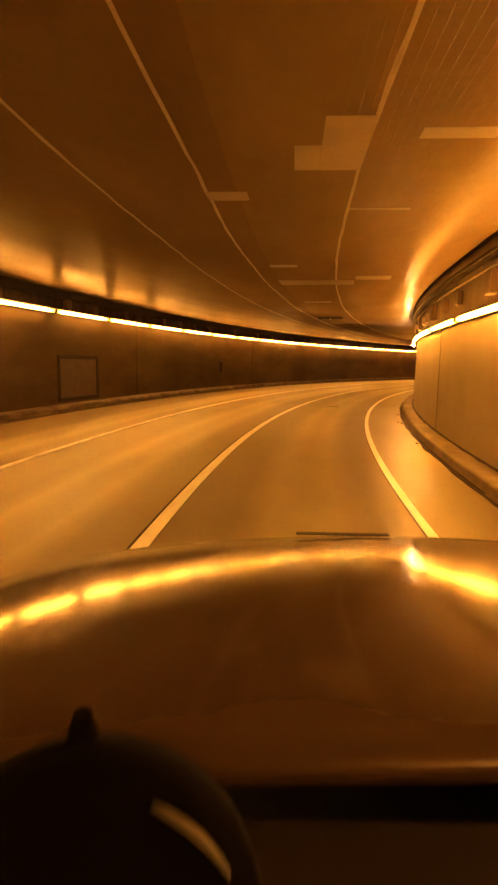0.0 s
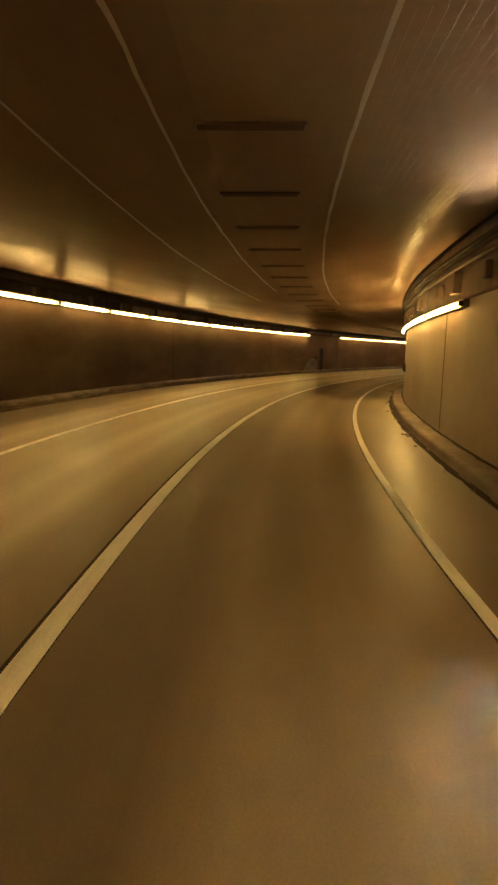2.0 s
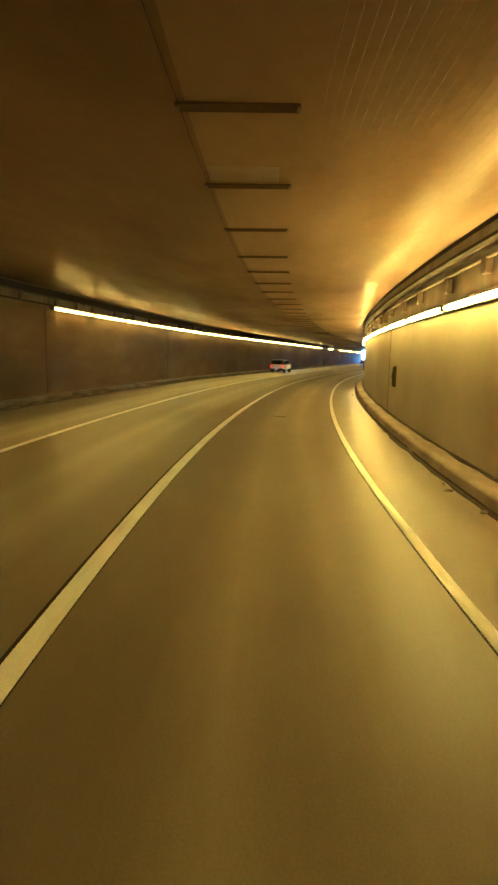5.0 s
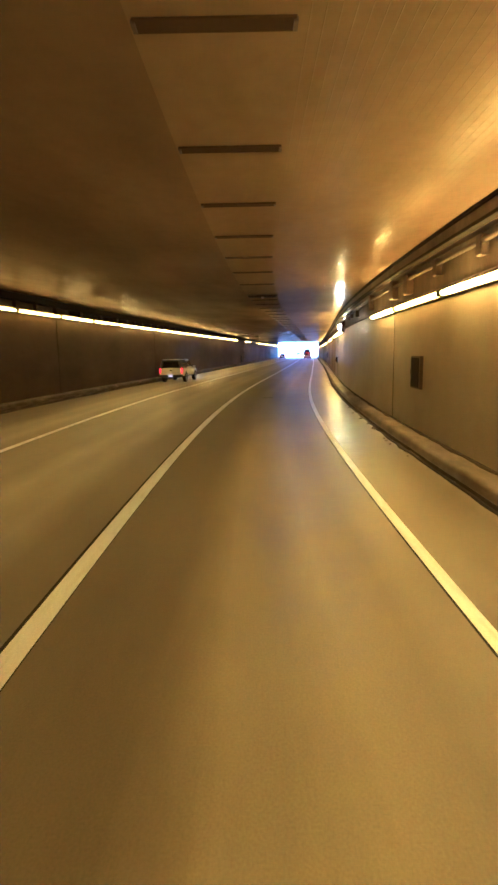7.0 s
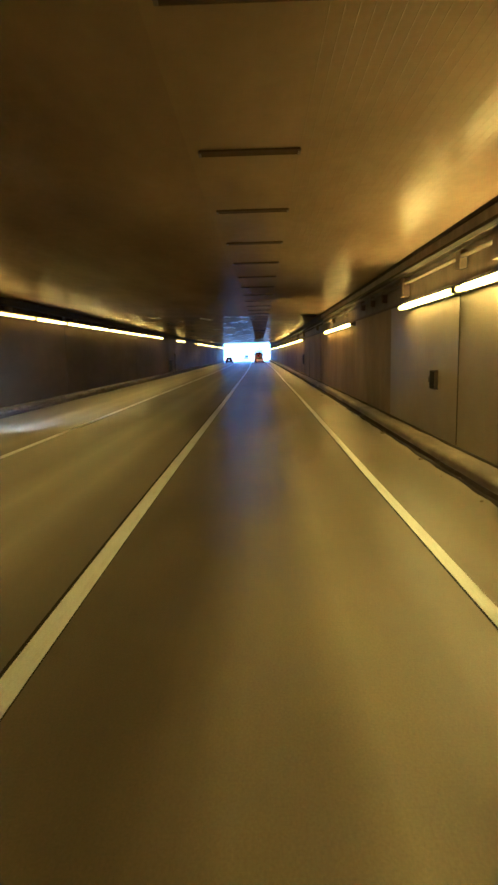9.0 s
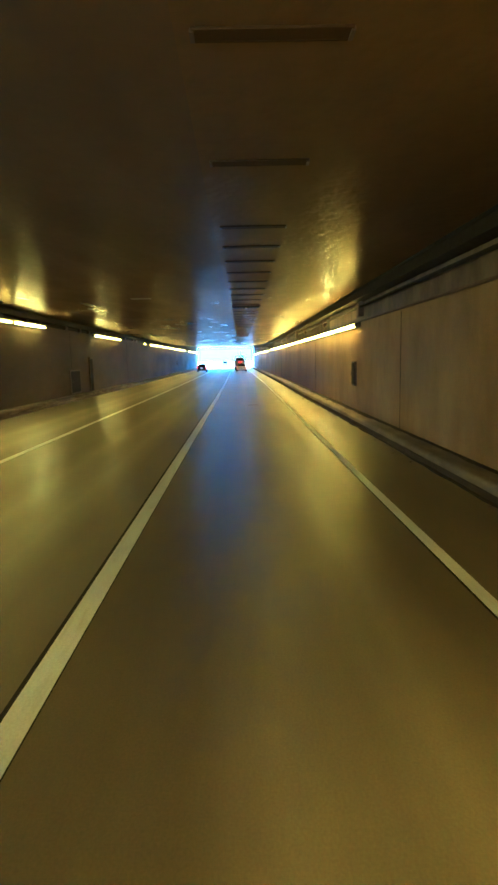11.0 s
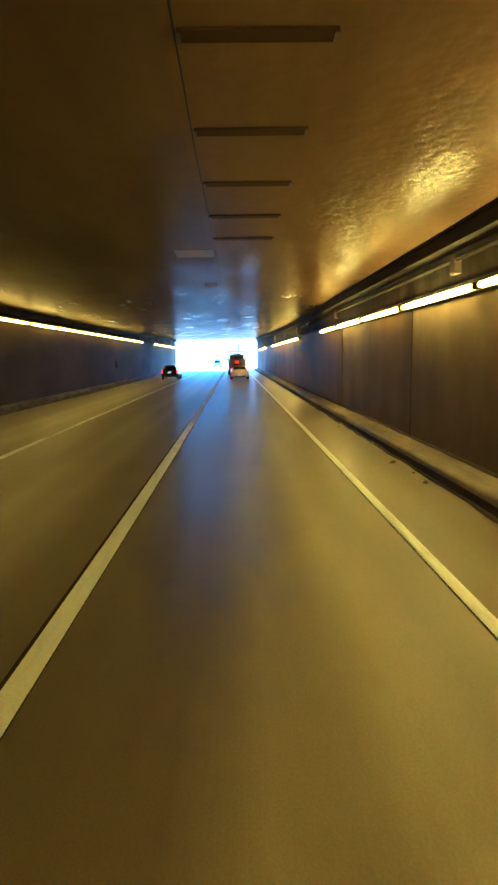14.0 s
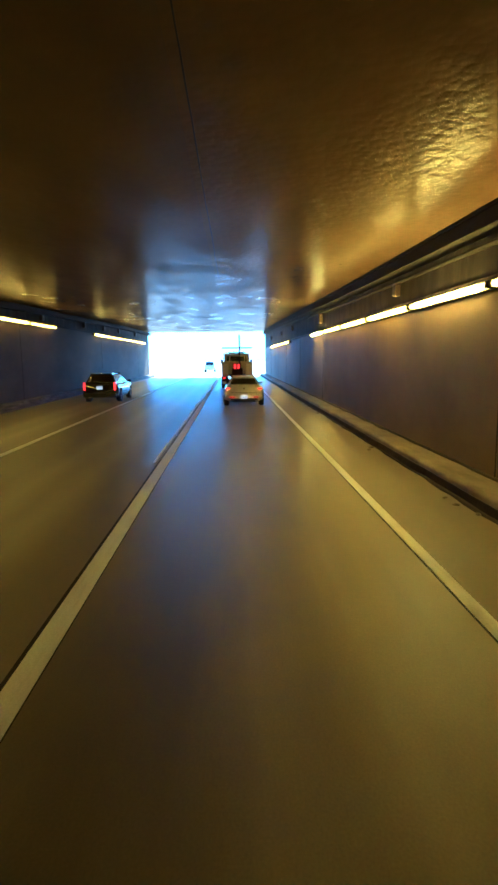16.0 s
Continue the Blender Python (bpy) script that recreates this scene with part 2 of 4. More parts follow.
WALL_DARK = surface("dark_brown_wall", (0.058, 0.043, 0.026), (0.165, 0.122, 0.072), 0.3, (0.6, 0.85), (0.22, 0.8, 1), 30, 0.1, 0.006,
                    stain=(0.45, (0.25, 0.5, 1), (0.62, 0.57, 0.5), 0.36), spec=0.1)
BAND = surface("dark_upper_wall", (0.045, 0.036, 0.026), (0.1, 0.082, 0.058), 0.9, (0.7, 0.9), (1, 1, 1), 30, 0.3,
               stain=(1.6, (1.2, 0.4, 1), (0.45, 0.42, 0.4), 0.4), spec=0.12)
# lighter and warmer from s=86 to 118: yellow lamplight put into the colour
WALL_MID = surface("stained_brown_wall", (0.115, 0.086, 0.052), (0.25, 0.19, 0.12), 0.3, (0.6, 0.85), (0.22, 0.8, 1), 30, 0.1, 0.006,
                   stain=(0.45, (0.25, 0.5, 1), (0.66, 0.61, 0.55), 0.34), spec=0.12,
                   tint_stops=((74, (0.55, 0.53, 0.48)), (86, (1, 0.94, 0.8)), (118, (1, 0.94, 0.8)), (142, (0.6, 0.58, 0.55)), (240, (0.58, 0.58, 0.58))))
WALL_GREY = surface("grey_brown_wall", (0.17, 0.125, 0.075), (0.33, 0.25, 0.155), 0.3, (0.5, 0.75), (0.4, 0.6, 1), 30, 0.1, 0.006,
                    stain=(0.4, (0.4, 0.4, 1), (0.82, 0.78, 0.72), 0.36), spec=0.06)
# full tint from s=176 to 197, darkened to about half beyond
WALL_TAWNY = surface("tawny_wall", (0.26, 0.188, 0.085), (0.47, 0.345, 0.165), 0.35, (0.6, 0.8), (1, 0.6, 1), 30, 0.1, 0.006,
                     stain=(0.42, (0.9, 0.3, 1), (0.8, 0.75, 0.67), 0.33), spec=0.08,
                     tint_stops=((158, (0.78, 0.85, 1.0)), (176, (1, 1, 1)), (197, (1, 1, 1)), (210, (0.55, 0.54, 0.56)), (225, (0.48, 0.48, 0.5)), (242, (0.65, 0.7, 0.8))))
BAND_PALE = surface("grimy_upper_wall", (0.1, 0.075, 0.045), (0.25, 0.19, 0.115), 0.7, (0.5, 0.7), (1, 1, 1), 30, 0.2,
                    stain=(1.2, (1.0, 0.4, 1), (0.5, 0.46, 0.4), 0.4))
KERB = surface("dirty_concrete_kerb", (0.13, 0.108, 0.08), (0.29, 0.25, 0.185), 1.2, (0.7, 0.9), (1, 1, 1), 35, 0.5, 0.012,
               stain=(0.9, (0.8, 2.5, 1), (0.4, 0.36, 0.32), 0.4))
PAINT = surface("worn_white_road_paint", (0.88, 0.9, 0.93), (0.95, 0.97, 1.0), 1.4, (0.5, 0.7), (0.4, 3, 1), 50, 0.2, 0.004,
                stain=(2.2, (0.5, 4, 1), (0.8, 0.79, 0.77), 0.2))
TAR = surface("black_contrast_paint", (0.01, 0.009, 0.008), (0.03, 0.027, 0.023), 2.0, (0.6, 0.8), grain=60, spec=0.2)
PATCH = surface("pale_ceiling_patch", (0.165, 0.12, 0.064), (0.27, 0.2, 0.108), 1.5, (0.4, 0.6), grain=40)
PATCH_DIM = surface("dull_ceiling_patch", (0.115, 0.082, 0.043), (0.21, 0.152, 0.081), 1.5, (0.4, 0.6), grain=40)
SEAM = surface("pale_sealed_seam", (0.19, 0.145, 0.083), (0.33, 0.26, 0.155), 2.0, (0.4, 0.6), (0.3, 1, 1), grain=40)
SLOT = plain("shaded_brown_slot", (0.06, 0.036, 0.016), 0.8, spec=0.1)
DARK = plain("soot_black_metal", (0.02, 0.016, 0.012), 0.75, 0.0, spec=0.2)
STEEL = plain("grimy_painted_steel", (0.1, 0.082, 0.06), 0.6, 0.2, spec=0.3)
RUST = surface("rusty_cabinet_paint", (0.05, 0.03, 0.018), (0.12, 0.085, 0.055), 3.0, (0.5, 0.8), coords="Object")
def tube_material(name, low, high):
    m = glowing(name, (1.0, 0.47, 0.062), low)
    n, l = m.node_tree.nodes, m.node_tree.links
    info = n.new("ShaderNodeObjectInfo")
    span = n.new("ShaderNodeMapRange")
    span.inputs["To Min"].default_value, span.inputs["To Max"].default_value = low, high
    l.new(info.outputs["Random"], span.inputs["Value"])
    l.new(span.outputs[0], n["Principled BSDF"].inputs["Emission Strength"])
    l.new(ramp(n, l, info.outputs["Random"], [(0.0, (1.0, 0.46, 0.036)), (1.0, (1.0, 0.6, 0.088))]), n["Principled BSDF"].inputs["Emission Color"])
    return m


TUBE = tube_material("warm_tube_diffuser", 5.0, 15.0)
TUBE_DIM = tube_material("aged_tube_diffuser", 3.0, 8.0)
TUBE_END = glowing("amber_tube_end", (1.0, 0.57, 0.05), 2.2)
FLOOD = glowing("white_flood_lens", (1.0, 0.78, 0.38), 380.0)


# ---- mesh helpers ----
def mesh_of(name, verts, faces, mat, uvs=None, smooth=False):
    me = bpy.data.meshes.new(name)
    me.from_pydata([tuple(v) for v in verts], [], faces)
    me.materials.append(mat)
    if uvs:
        lay = me.uv_layers.new(name="plan")
        for lp in me.loops:
            lay.data[lp.index].uv = uvs[lp.vertex_index]
    if smooth:
        me.polygons.foreach_set("use_smooth", [True] * len(me.polygons))
    me.update()
    return me


def sweep(name, section, s0, s1, mat, parent=None, step=1.0, closed=True, smooth=False, rise=None, uv="s", shift=None):
    """A section of (u, z) swept along the tunnel; a closed section makes a solid bar with capped ends."""
    count = max(1, int(math.ceil((s1 - s0) / step)))
    ss = [s0 + (s1 - s0) * i / count for i in range(count + 1)]
    n = len(section)
    lens = [0.0]
    for (a, b), (c, d) in zip(section, section[1:]):
        lens.append(lens[-1] + math.hypot(c - a, d - b))
    verts, uvs, faces = [], [], []
    for s in ss:
        for j, (u, z) in enumerate(section):
            verts.append(at(s, u + (shift(s) if shift else 0), z + (rise(s, u) if rise else 0)))
            uvs.append((s, u if uv == "u" else lens[j]))
    m = n if closed else n - 1
    for i in range(count):
        for j in range(m):
            k = (j + 1) % n
            faces.append((i * n + j, i * n + k, (i + 1) * n + k, (i + 1) * n + j))
    if closed:
        faces.append(tuple(range(n))[::-1])
        faces.append(tuple(count * n + j for j in range(n)))
    ob = new(name, mesh_of(name, verts, faces, mat, uvs, smooth))
    if parent:
        ob.parent = parent
    if smooth:
        ob.data.set_sharp_from_angle(angle=radians(35))
    return ob


def part(name, bm, mat, parent, label="", smooth=False):
    me = bpy.data.meshes.new(name)
    bm.to_mesh(me)
    bm.free()
    me.materials.append(mat)
    if smooth:
        me.polygons.foreach_set("use_smooth", [True] * len(me.polygons))
    ob = new(name, me)
    ob.parent = parent
    return tagged(ob, label)


def box(sx, sy, sz, c=(0, 0, 0), bevel=0.0, segs=2):
    bm = bmesh.new()
    bmesh.ops.create_cube(bm, size=1)
    bmesh.ops.scale(bm, vec=(sx, sy, sz), verts=bm.verts)
    if bevel:
        bmesh.ops.bevel(bm, geom=bm.edges[:], offset=bevel, segments=segs, profile=0.5, affect="EDGES")
    bmesh.ops.translate(bm, vec=c, verts=bm.verts)
    return bm


def cyl(r, depth, c=(0, 0, 0), axis="Z", segs=20, r2=None):
    bm = bmesh.new()
    bmesh.ops.create_cone(bm, cap_ends=True, segments=segs, radius1=r, radius2=r if r2 is None else r2, depth=depth)
    if axis == "X":
        bmesh.ops.rotate(bm, matrix=Matrix.Rotation(radians(90), 3, "Y"), verts=bm.verts)
    if axis == "Y":
        bmesh.ops.rotate(bm, matrix=Matrix.Rotation(radians(-90), 3, "X"), verts=bm.verts)
    bmesh.ops.translate(bm, vec=c, verts=bm.verts)
    return bm


def empty(name, m, label, category, group="", kind=""):
    ob = new(name)
    ob.matrix_world = m
    return tagged(ob, label, category, group, kind)


# ---- structure ----
def ground_sheet():
    c = at(S_PORTAL, 0, 0)
    bm = bmesh.new()
    bmesh.ops.create_grid(bm, x_segments=8, y_segments=8, size=2500)
    me = bpy.data.meshes.new("ground")
    bm.to_mesh(me)
    bm.free()
    me.materials.append(surface("pale_dust", (0.3, 0.3, 0.26), (0.45, 0.44, 0.4), 0.05, (0.8, 0.95), coords="Object", grain=3))
    ob = new("ground", me)
    ob.location = (c.x, c.y, -0.35)
    return tagged(ob, "pale dusty ground stretching to the horizon", "ground", kind="structure")


ground_sheet()
road = sweep("road", [(U_LEFT - 0.2, -0.3), (U_LEFT - 0.2, 0.0), (-4.1, 0.0), (0.0, 0.0), (3.7, 0.0), (U_RIGHT + 0.2, 0.0), (U_RIGHT + 0.2, -0.3)],
             S_BACK, 1100.0, ROAD, step=2.0, uv="u")
tagged(road, "worn tan concrete carriageway with oil-darkened lanes", "road", kind="structure")


def along(places, offsets):
    """How far a line or kerb drifts sideways along the tunnel."""
    return lambda q: float(np.interp(q, places, offsets))


SOLID_AT = along((0, 44, 83, 131, 147, 190, 218, 241, 270), (0.06, 0.04, 0.04, -0.03, -0.05, -0.05, -0.08, -0.06, -0.04))
EDGE_AT = along((0, 44, 83, 131, 147, 187, 218, 257), (0.06, 0.02, 0.04, 0.0, 0.02, -0.06, -0.1, -0.07))
FAR_AT = along((0, 48, 88, 137, 153, 190, 224, 263), (0.03, 0.01, -0.01, -0.18, -0.18, -0.03, 0.05, 0.07))
KERB_AT = along((150, 188, 205, 240, 265, 300), (0.07, 0.06, -0.1, -0.1, -0.05, 0.0))


def stripe(name, u, width, s0, s1, mat, z, label, shift=None):
    ob = sweep(name, [(u - width / 2, 0.0), (u - width / 2, z), (u + width / 2, z), (u + width / 2, 0.0)], s0, s1, mat, step=1.0, uv="u", shift=shift)
    return tagged(ob, label, "road marking", kind="structure")


stripe("lane_line_backing", -0.016, 0.25, S_BACK, 600, TAR, 0.004, "black contrast strip under the solid white lane line", SOLID_AT)
stripe("lane_line_solid", 0.0, 0.2, S_BACK, 600, PAINT, 0.008, "worn wide solid white lane line with dark edges", SOLID_AT)
stripe("edge_line_backing", 3.645, 0.15, S_BACK, 600, TAR, 0.004, "dark worn strip under the edge line", EDGE_AT)
stripe("edge_line", 3.66, 0.14, S_BACK, 600, PAINT, 0.008, "worn solid white edge line beside the kerb", EDGE_AT)
stripe("lane_line_far", -4.147, 0.16, S_BACK, 600, PAINT, 0.008, "worn solid white line between the far lanes", FAR_AT)

stripe("lane_line_thin", -0.22, 0.05, 262, 460, PAINT, 0.008, "thin worn white line beside the lane line", SOLID_AT)

KERB_PALE = surface("worn_pale_kerb", (0.15, 0.125, 0.085), (0.32, 0.275, 0.185), 0.8, (0.6, 0.85), (1, 1, 1), 30, 0.3, 0.006,
                    stain=(0.7, (0.6, 2.0, 1), (0.55, 0.5, 0.44), 0.36))
# black for gutter grime and for the shade painted in round the kerb
GRIME_SHADE = surface("black_gutter_grime_shade", (0.015, 0.011, 0.008), (0.06, 0.045, 0.03), 1.5, (0.8, 0.95), (0.5, 3, 1), 40, 0.6, 0.01, spec=0.15)
tagged(sweep("kerb_right", [(5.09, -0.1), (5.09, 0.02), (5.1, 0.04), (5.115, 0.18), (5.125, 0.21), (5.145, 0.232), (5.175, 0.245), (5.21, 0.25), (5.25, 0.25), (5.6, 0.24), (5.66, 0.238), (5.95, 0.23), (5.95, -0.1)],
             S_BACK, S_PORTAL, KERB_PALE, smooth=True, shift=KERB_AT), "worn pale concrete kerb ledge at the wall's foot", "kerb", kind="structure")


LEDGE_DARK_WIDTH = along((60, 110, 186, 194, 212, 225), (1.0, 1.5, 1.5, 3.4, 3.0, 1.3))


FACE_DARK_HEIGHT = along((40, 100, 180, 240), (0.04, 0.06, 0.12, 0.14))


# dark strips: shade at the kerb's foot, face and ledge, mixed with grime
def kerb_shade_line(name, u0, z0, width, seed, z1, tall=lambda q: 0.0):
    verts, uvs, faces = [], [], []
    n = int((S_PORTAL - S_BACK) / 0.5)
    for i in range(n + 1):
        q = S_BACK + (S_PORTAL - S_BACK) * i / n
        w = width * LEDGE_DARK_WIDTH(q) ** (z0 > 0.1) * (0.5 + 1.1 * abs(noise.noise((q * 0.6, seed, 0))) + 0.5 * abs(noise.noise((q * 2.3, seed, 3))))
        top = z1 + tall(q)
        for a, z in ((u0, z0), (u0, top), (u0 - w * 0.6, top), (u0 - w, z0)):
            verts.append(at(q, a + KERB_AT(q) * (z0 < 0.1), z))
            uvs.append((q, a))
    for i in range(n):
        for j in range(3):
            faces.append((4 * i + j, 4 * i + j + 1, 4 * i + j + 5, 4 * i + j + 4))
    return tagged(new(name, mesh_of(name, verts, faces, GRIME_SHADE, uvs)), "black grime and painted-in shade along the kerb", "grime", kind="structure")


kerb_shade_line("gutter_grime_shade", 5.095, 0.0, 0.12, 1.0, 0.02)
kerb_shade_line("kerb_face_shade", 5.125, 0.0, 0.07, 5.0, 0.0, FACE_DARK_HEIGHT)
kerb_shade_line("ledge_grime_shade", 5.715, 0.23, 0.1, 2.0, 0.262)
tagged(sweep("kerb_left", [(-8.4, -0.1), (-9.0, -0.1), (-9.0, 0.3), (-8.55, 0.3), (-8.45, 0.27), (-8.4, 0.2)],
             S_BACK, S_PORTAL, KERB), "dirty concrete ledge along the far wall", "kerb", kind="structure")

ROOF = 7.0

S_SPLIT = 176.0


def wall_run(name, u0, u1, z0, z1, s0, s1, mat, label):
    return tagged(sweep(name, [(u0, z0), (u0, z1), (u1, z1), (u1, z0)], s0, s1, mat), label, "wall", kind="structure")


wall_run("wall_right_1", U_RIGHT, U_RIGHT + 0.6, -0.1, 3.45, S_BACK, 158.0, WALL, "stained tan concrete tunnel wall with drip marks")
wall_run("wall_right_2", U_RIGHT, U_RIGHT + 0.6, -0.1, 3.45, 158.0, 242.0, WALL_TAWNY, "tawny stained concrete tunnel wall that turns dark brown")
wall_run("wall_right_3", U_RIGHT, U_RIGHT + 0.6, -0.1, 3.45, 242.0, S_PORTAL, WALL_GREY, "grey-brown concrete tunnel wall near the mouth")
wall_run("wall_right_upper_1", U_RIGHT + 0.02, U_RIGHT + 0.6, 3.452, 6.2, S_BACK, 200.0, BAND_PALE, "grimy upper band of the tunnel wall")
wall_run("wall_right_upper_2", U_RIGHT + 0.02, U_RIGHT + 0.6, 3.452, 6.2, 200.0, S_PORTAL, BAND, "dark brown upper band of the tunnel wall")
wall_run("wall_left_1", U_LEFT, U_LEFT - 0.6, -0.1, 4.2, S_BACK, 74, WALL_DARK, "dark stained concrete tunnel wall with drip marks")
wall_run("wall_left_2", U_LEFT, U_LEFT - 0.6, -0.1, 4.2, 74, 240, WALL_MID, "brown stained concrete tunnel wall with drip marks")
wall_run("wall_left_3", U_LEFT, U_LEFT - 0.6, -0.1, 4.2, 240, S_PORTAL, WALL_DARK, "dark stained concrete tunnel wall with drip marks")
for i, (s0, s1, mat, how) in enumerate(((S_BACK, 60, BAND, "umber"), (60, 138, BAND_PALE, "grimy tan"), (138, S_PORTAL, BAND, "umber"))):
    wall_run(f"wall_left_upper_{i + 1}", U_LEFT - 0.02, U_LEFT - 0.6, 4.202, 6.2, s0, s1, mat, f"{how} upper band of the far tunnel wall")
U_SLAB = 1.0
left_part = [(u, z) for u, z in zip(CEIL_U, CEIL_Z) if u < U_SLAB]


def near_section(ribbed):
    """The soffit over the near lane; thin form-board ribs run along its first stretch."""
    pts = [(u, z) for u, z in zip(CEIL_U, CEIL_Z) if u > U_SLAB]
    if ribbed:
        for i in range(31):
            c = 2.26 + 0.103 * i
            for d, h in ((-0.006, 0.0), (0.0, 0.0022), (0.006, 0.0)):
                pts.append((c + d, float(np.interp(c + d, CEIL_U, CEIL_Z)) - h))
        pts.sort()
    return [(U_SLAB, 4.5)] + pts + [(U_RIGHT, ROOF), (U_SLAB, ROOF)]


for name, s0, s1, ribbed, mat in (("ceiling_near_1", S_BACK, S_SPLIT, True, CEILING), ("ceiling_near_2", S_SPLIT, S_PORTAL, False, CEILING_GLOSS)):
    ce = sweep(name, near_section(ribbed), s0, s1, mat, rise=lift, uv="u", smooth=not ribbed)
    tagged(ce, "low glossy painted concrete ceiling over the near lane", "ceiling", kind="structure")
for name, s0, s1, mat in (("ceiling_far_1", S_BACK, S_SPLIT, CEILING_FAR), ("ceiling_far_2", S_SPLIT, S_PORTAL, CEILING_FAR_GLOSS)):
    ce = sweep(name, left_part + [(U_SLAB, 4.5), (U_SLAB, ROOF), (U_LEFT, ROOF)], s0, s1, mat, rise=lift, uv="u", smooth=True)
    tagged(ce, "low darkened painted concrete ceiling over the far lanes", "ceiling", kind="structure")
back = sweep("wall_back", [(U_LEFT - 0.6, -0.1), (U_LEFT - 0.6, ROOF), (U_RIGHT + 0.6, ROOF), (U_RIGHT + 0.6, -0.1)], S_BACK - 0.4, S_BACK, WALL)
tagged(back, "plain wall closing the tunnel behind", "wall", kind="structure")

# ---- low sky ahead: a glowing blue screen added to strengthen the daylight ----
def backdrop():
    m, n, l, b = material("blue_daylight_screen")
    n.remove(b)
    em = n.new("ShaderNodeEmission")
    em.inputs[0].default_value, em.inputs[1].default_value = (0.22, 0.5, 1.0, 1), 2.0
    l.new(em.outputs[0], n["Material Output"].inputs[0])
    c, verts, faces = at(S_PORTAL, 0, 0), [], []
    for i in range(25):
        a = heading(S_PORTAL) + radians(-60 + 5 * i)
        for z in (-5.0, 330.0):
            verts.append((c.x - 900 * math.sin(a), c.y + 900 * math.cos(a), z))
    for i in range(24):
        faces.append((2 * i, 2 * i + 1, 2 * i + 3, 2 * i + 2))
    return tagged(new("backdrop", mesh_of("backdrop", verts, faces, m)), "glowing blue screen that adds daylight over the road ahead", "sky", kind="structure")


backdrop()

# ---- wall lights ----
UNIT = 4.45


def tube_light(s0, s1, u, z, side, group):
    """One fixture: a steel tray on the wall, a glowing diffuser, an end cap at each end. side: +1 right wall, -1 left wall."""
    s = (s0 + s1) / 2
    th = empty("wall_light", frame_at(s, u, z), "long warm strip light in a steel tray on the tunnel wall", "strip light", group)
    inv = th.matrix_world.inverted()
    count = 4
    gap = 0.03

    def bar(name, sec, a, b, mat):
        ob = sweep(name, sec, a, b, mat, step=(b - a) / count)
        ob.parent = th
        ob.matrix_parent_inverse = inv
        return ob
    k = side
    bar("tray", [(u + k * 0.02, z + 0.09), (u + k * 0.02, z - 0.07), (u + k * 0.14, z - 0.07), (u + k * 0.14, z + 0.09)], s0 + gap, s1 - gap, STEEL)
    bar("diffuser", [(u + k * 0.016, z + 0.05), (u - k * 0.05, z + 0.045), (u - k * 0.075, z), (u - k * 0.05, z - 0.05), (u + k * 0.016, z - 0.055)], s0 + 0.42, s1 - 0.42, TUBE_DIM if side < 0 and s0 > 100 else TUBE)
    for a, b in ((s0 + 0.1, s0 + 0.418), (s1 - 0.418, s1 - 0.1)):
        bar("diffuser_end", [(u + k * 0.016, z + 0.05), (u - k * 0.05, z + 0.045), (u - k * 0.075, z), (u - k * 0.05, z - 0.05), (u + k * 0.016, z - 0.055)], a, b, TUBE_END)
    # hood added on the far wall only, to hold tube light off the ceiling
    if side < 0:
        bar("hood", [(u + k * 0.1, z + 0.094), (u - k * 0.1, z + 0.085), (u - k * 0.1, z + 0.1), (u + k * 0.1, z + 0.112)], s0 + gap, s1 - gap, STEEL)
    for e in (s0 + gap, s1 - 0.098):
        bar("end_cap", [(u + k * 0.014, z + 0.06), (u - k * 0.085, z + 0.055), (u - k * 0.085, z - 0.06), (u + k * 0.014, z - 0.065)], e, e + 0.068, DARK)
    return th


def strip_run(s0, s1, u, z, side, group):
    n = max(1, round((s1 - s0) / UNIT))
    for i in range(n):
        tube_light(s0 + (s1 - s0) * i / n, s0 + (s1 - s0) * (i + 1) / n, u, z, side, group)


for a, b in ((-44, 92.3), (101.1, 202.8), (212.8, 222.0), (234.2, 235.6), (238.8, 284.2), (293.4, 318.7)):
    strip_run(a, b, -8.86, 4.12, -1, "strip lights on the far wall")
for a, b in ((-44, 33.4), (42.8, 61.4), (80.7, 128.7), (142.5, 156.3), (164.6, 174.8), (192.7, 245.6), (254.7, 279.5), (290.7, 309.6)):
    strip_run(a, b, 5.58, 3.345, 1, "strip lights on the near wall")

# ---- ducts, pipes and boxes under the ceiling ----
def ring(u, z, r, n=8):
    return [(u + r * math.cos(2 * math.pi * i / n), z + r * math.sin(2 * math.pi * i / n)) for i in range(n)]


for name, s0, s1, mat in (("cable_duct_1", S_BACK, S_SPLIT, BAND_PALE), ("cable_duct_2", S_SPLIT, S_PORTAL, DARK)):
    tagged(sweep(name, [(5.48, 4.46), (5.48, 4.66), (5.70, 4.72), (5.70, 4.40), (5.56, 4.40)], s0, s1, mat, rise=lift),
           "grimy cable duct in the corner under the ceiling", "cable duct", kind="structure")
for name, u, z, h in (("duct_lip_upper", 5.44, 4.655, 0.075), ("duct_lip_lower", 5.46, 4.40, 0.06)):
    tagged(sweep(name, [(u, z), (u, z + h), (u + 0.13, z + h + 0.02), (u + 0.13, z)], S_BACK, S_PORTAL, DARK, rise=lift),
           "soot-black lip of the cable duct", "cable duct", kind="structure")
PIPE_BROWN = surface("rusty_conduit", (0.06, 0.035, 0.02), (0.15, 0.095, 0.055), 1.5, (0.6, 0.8))
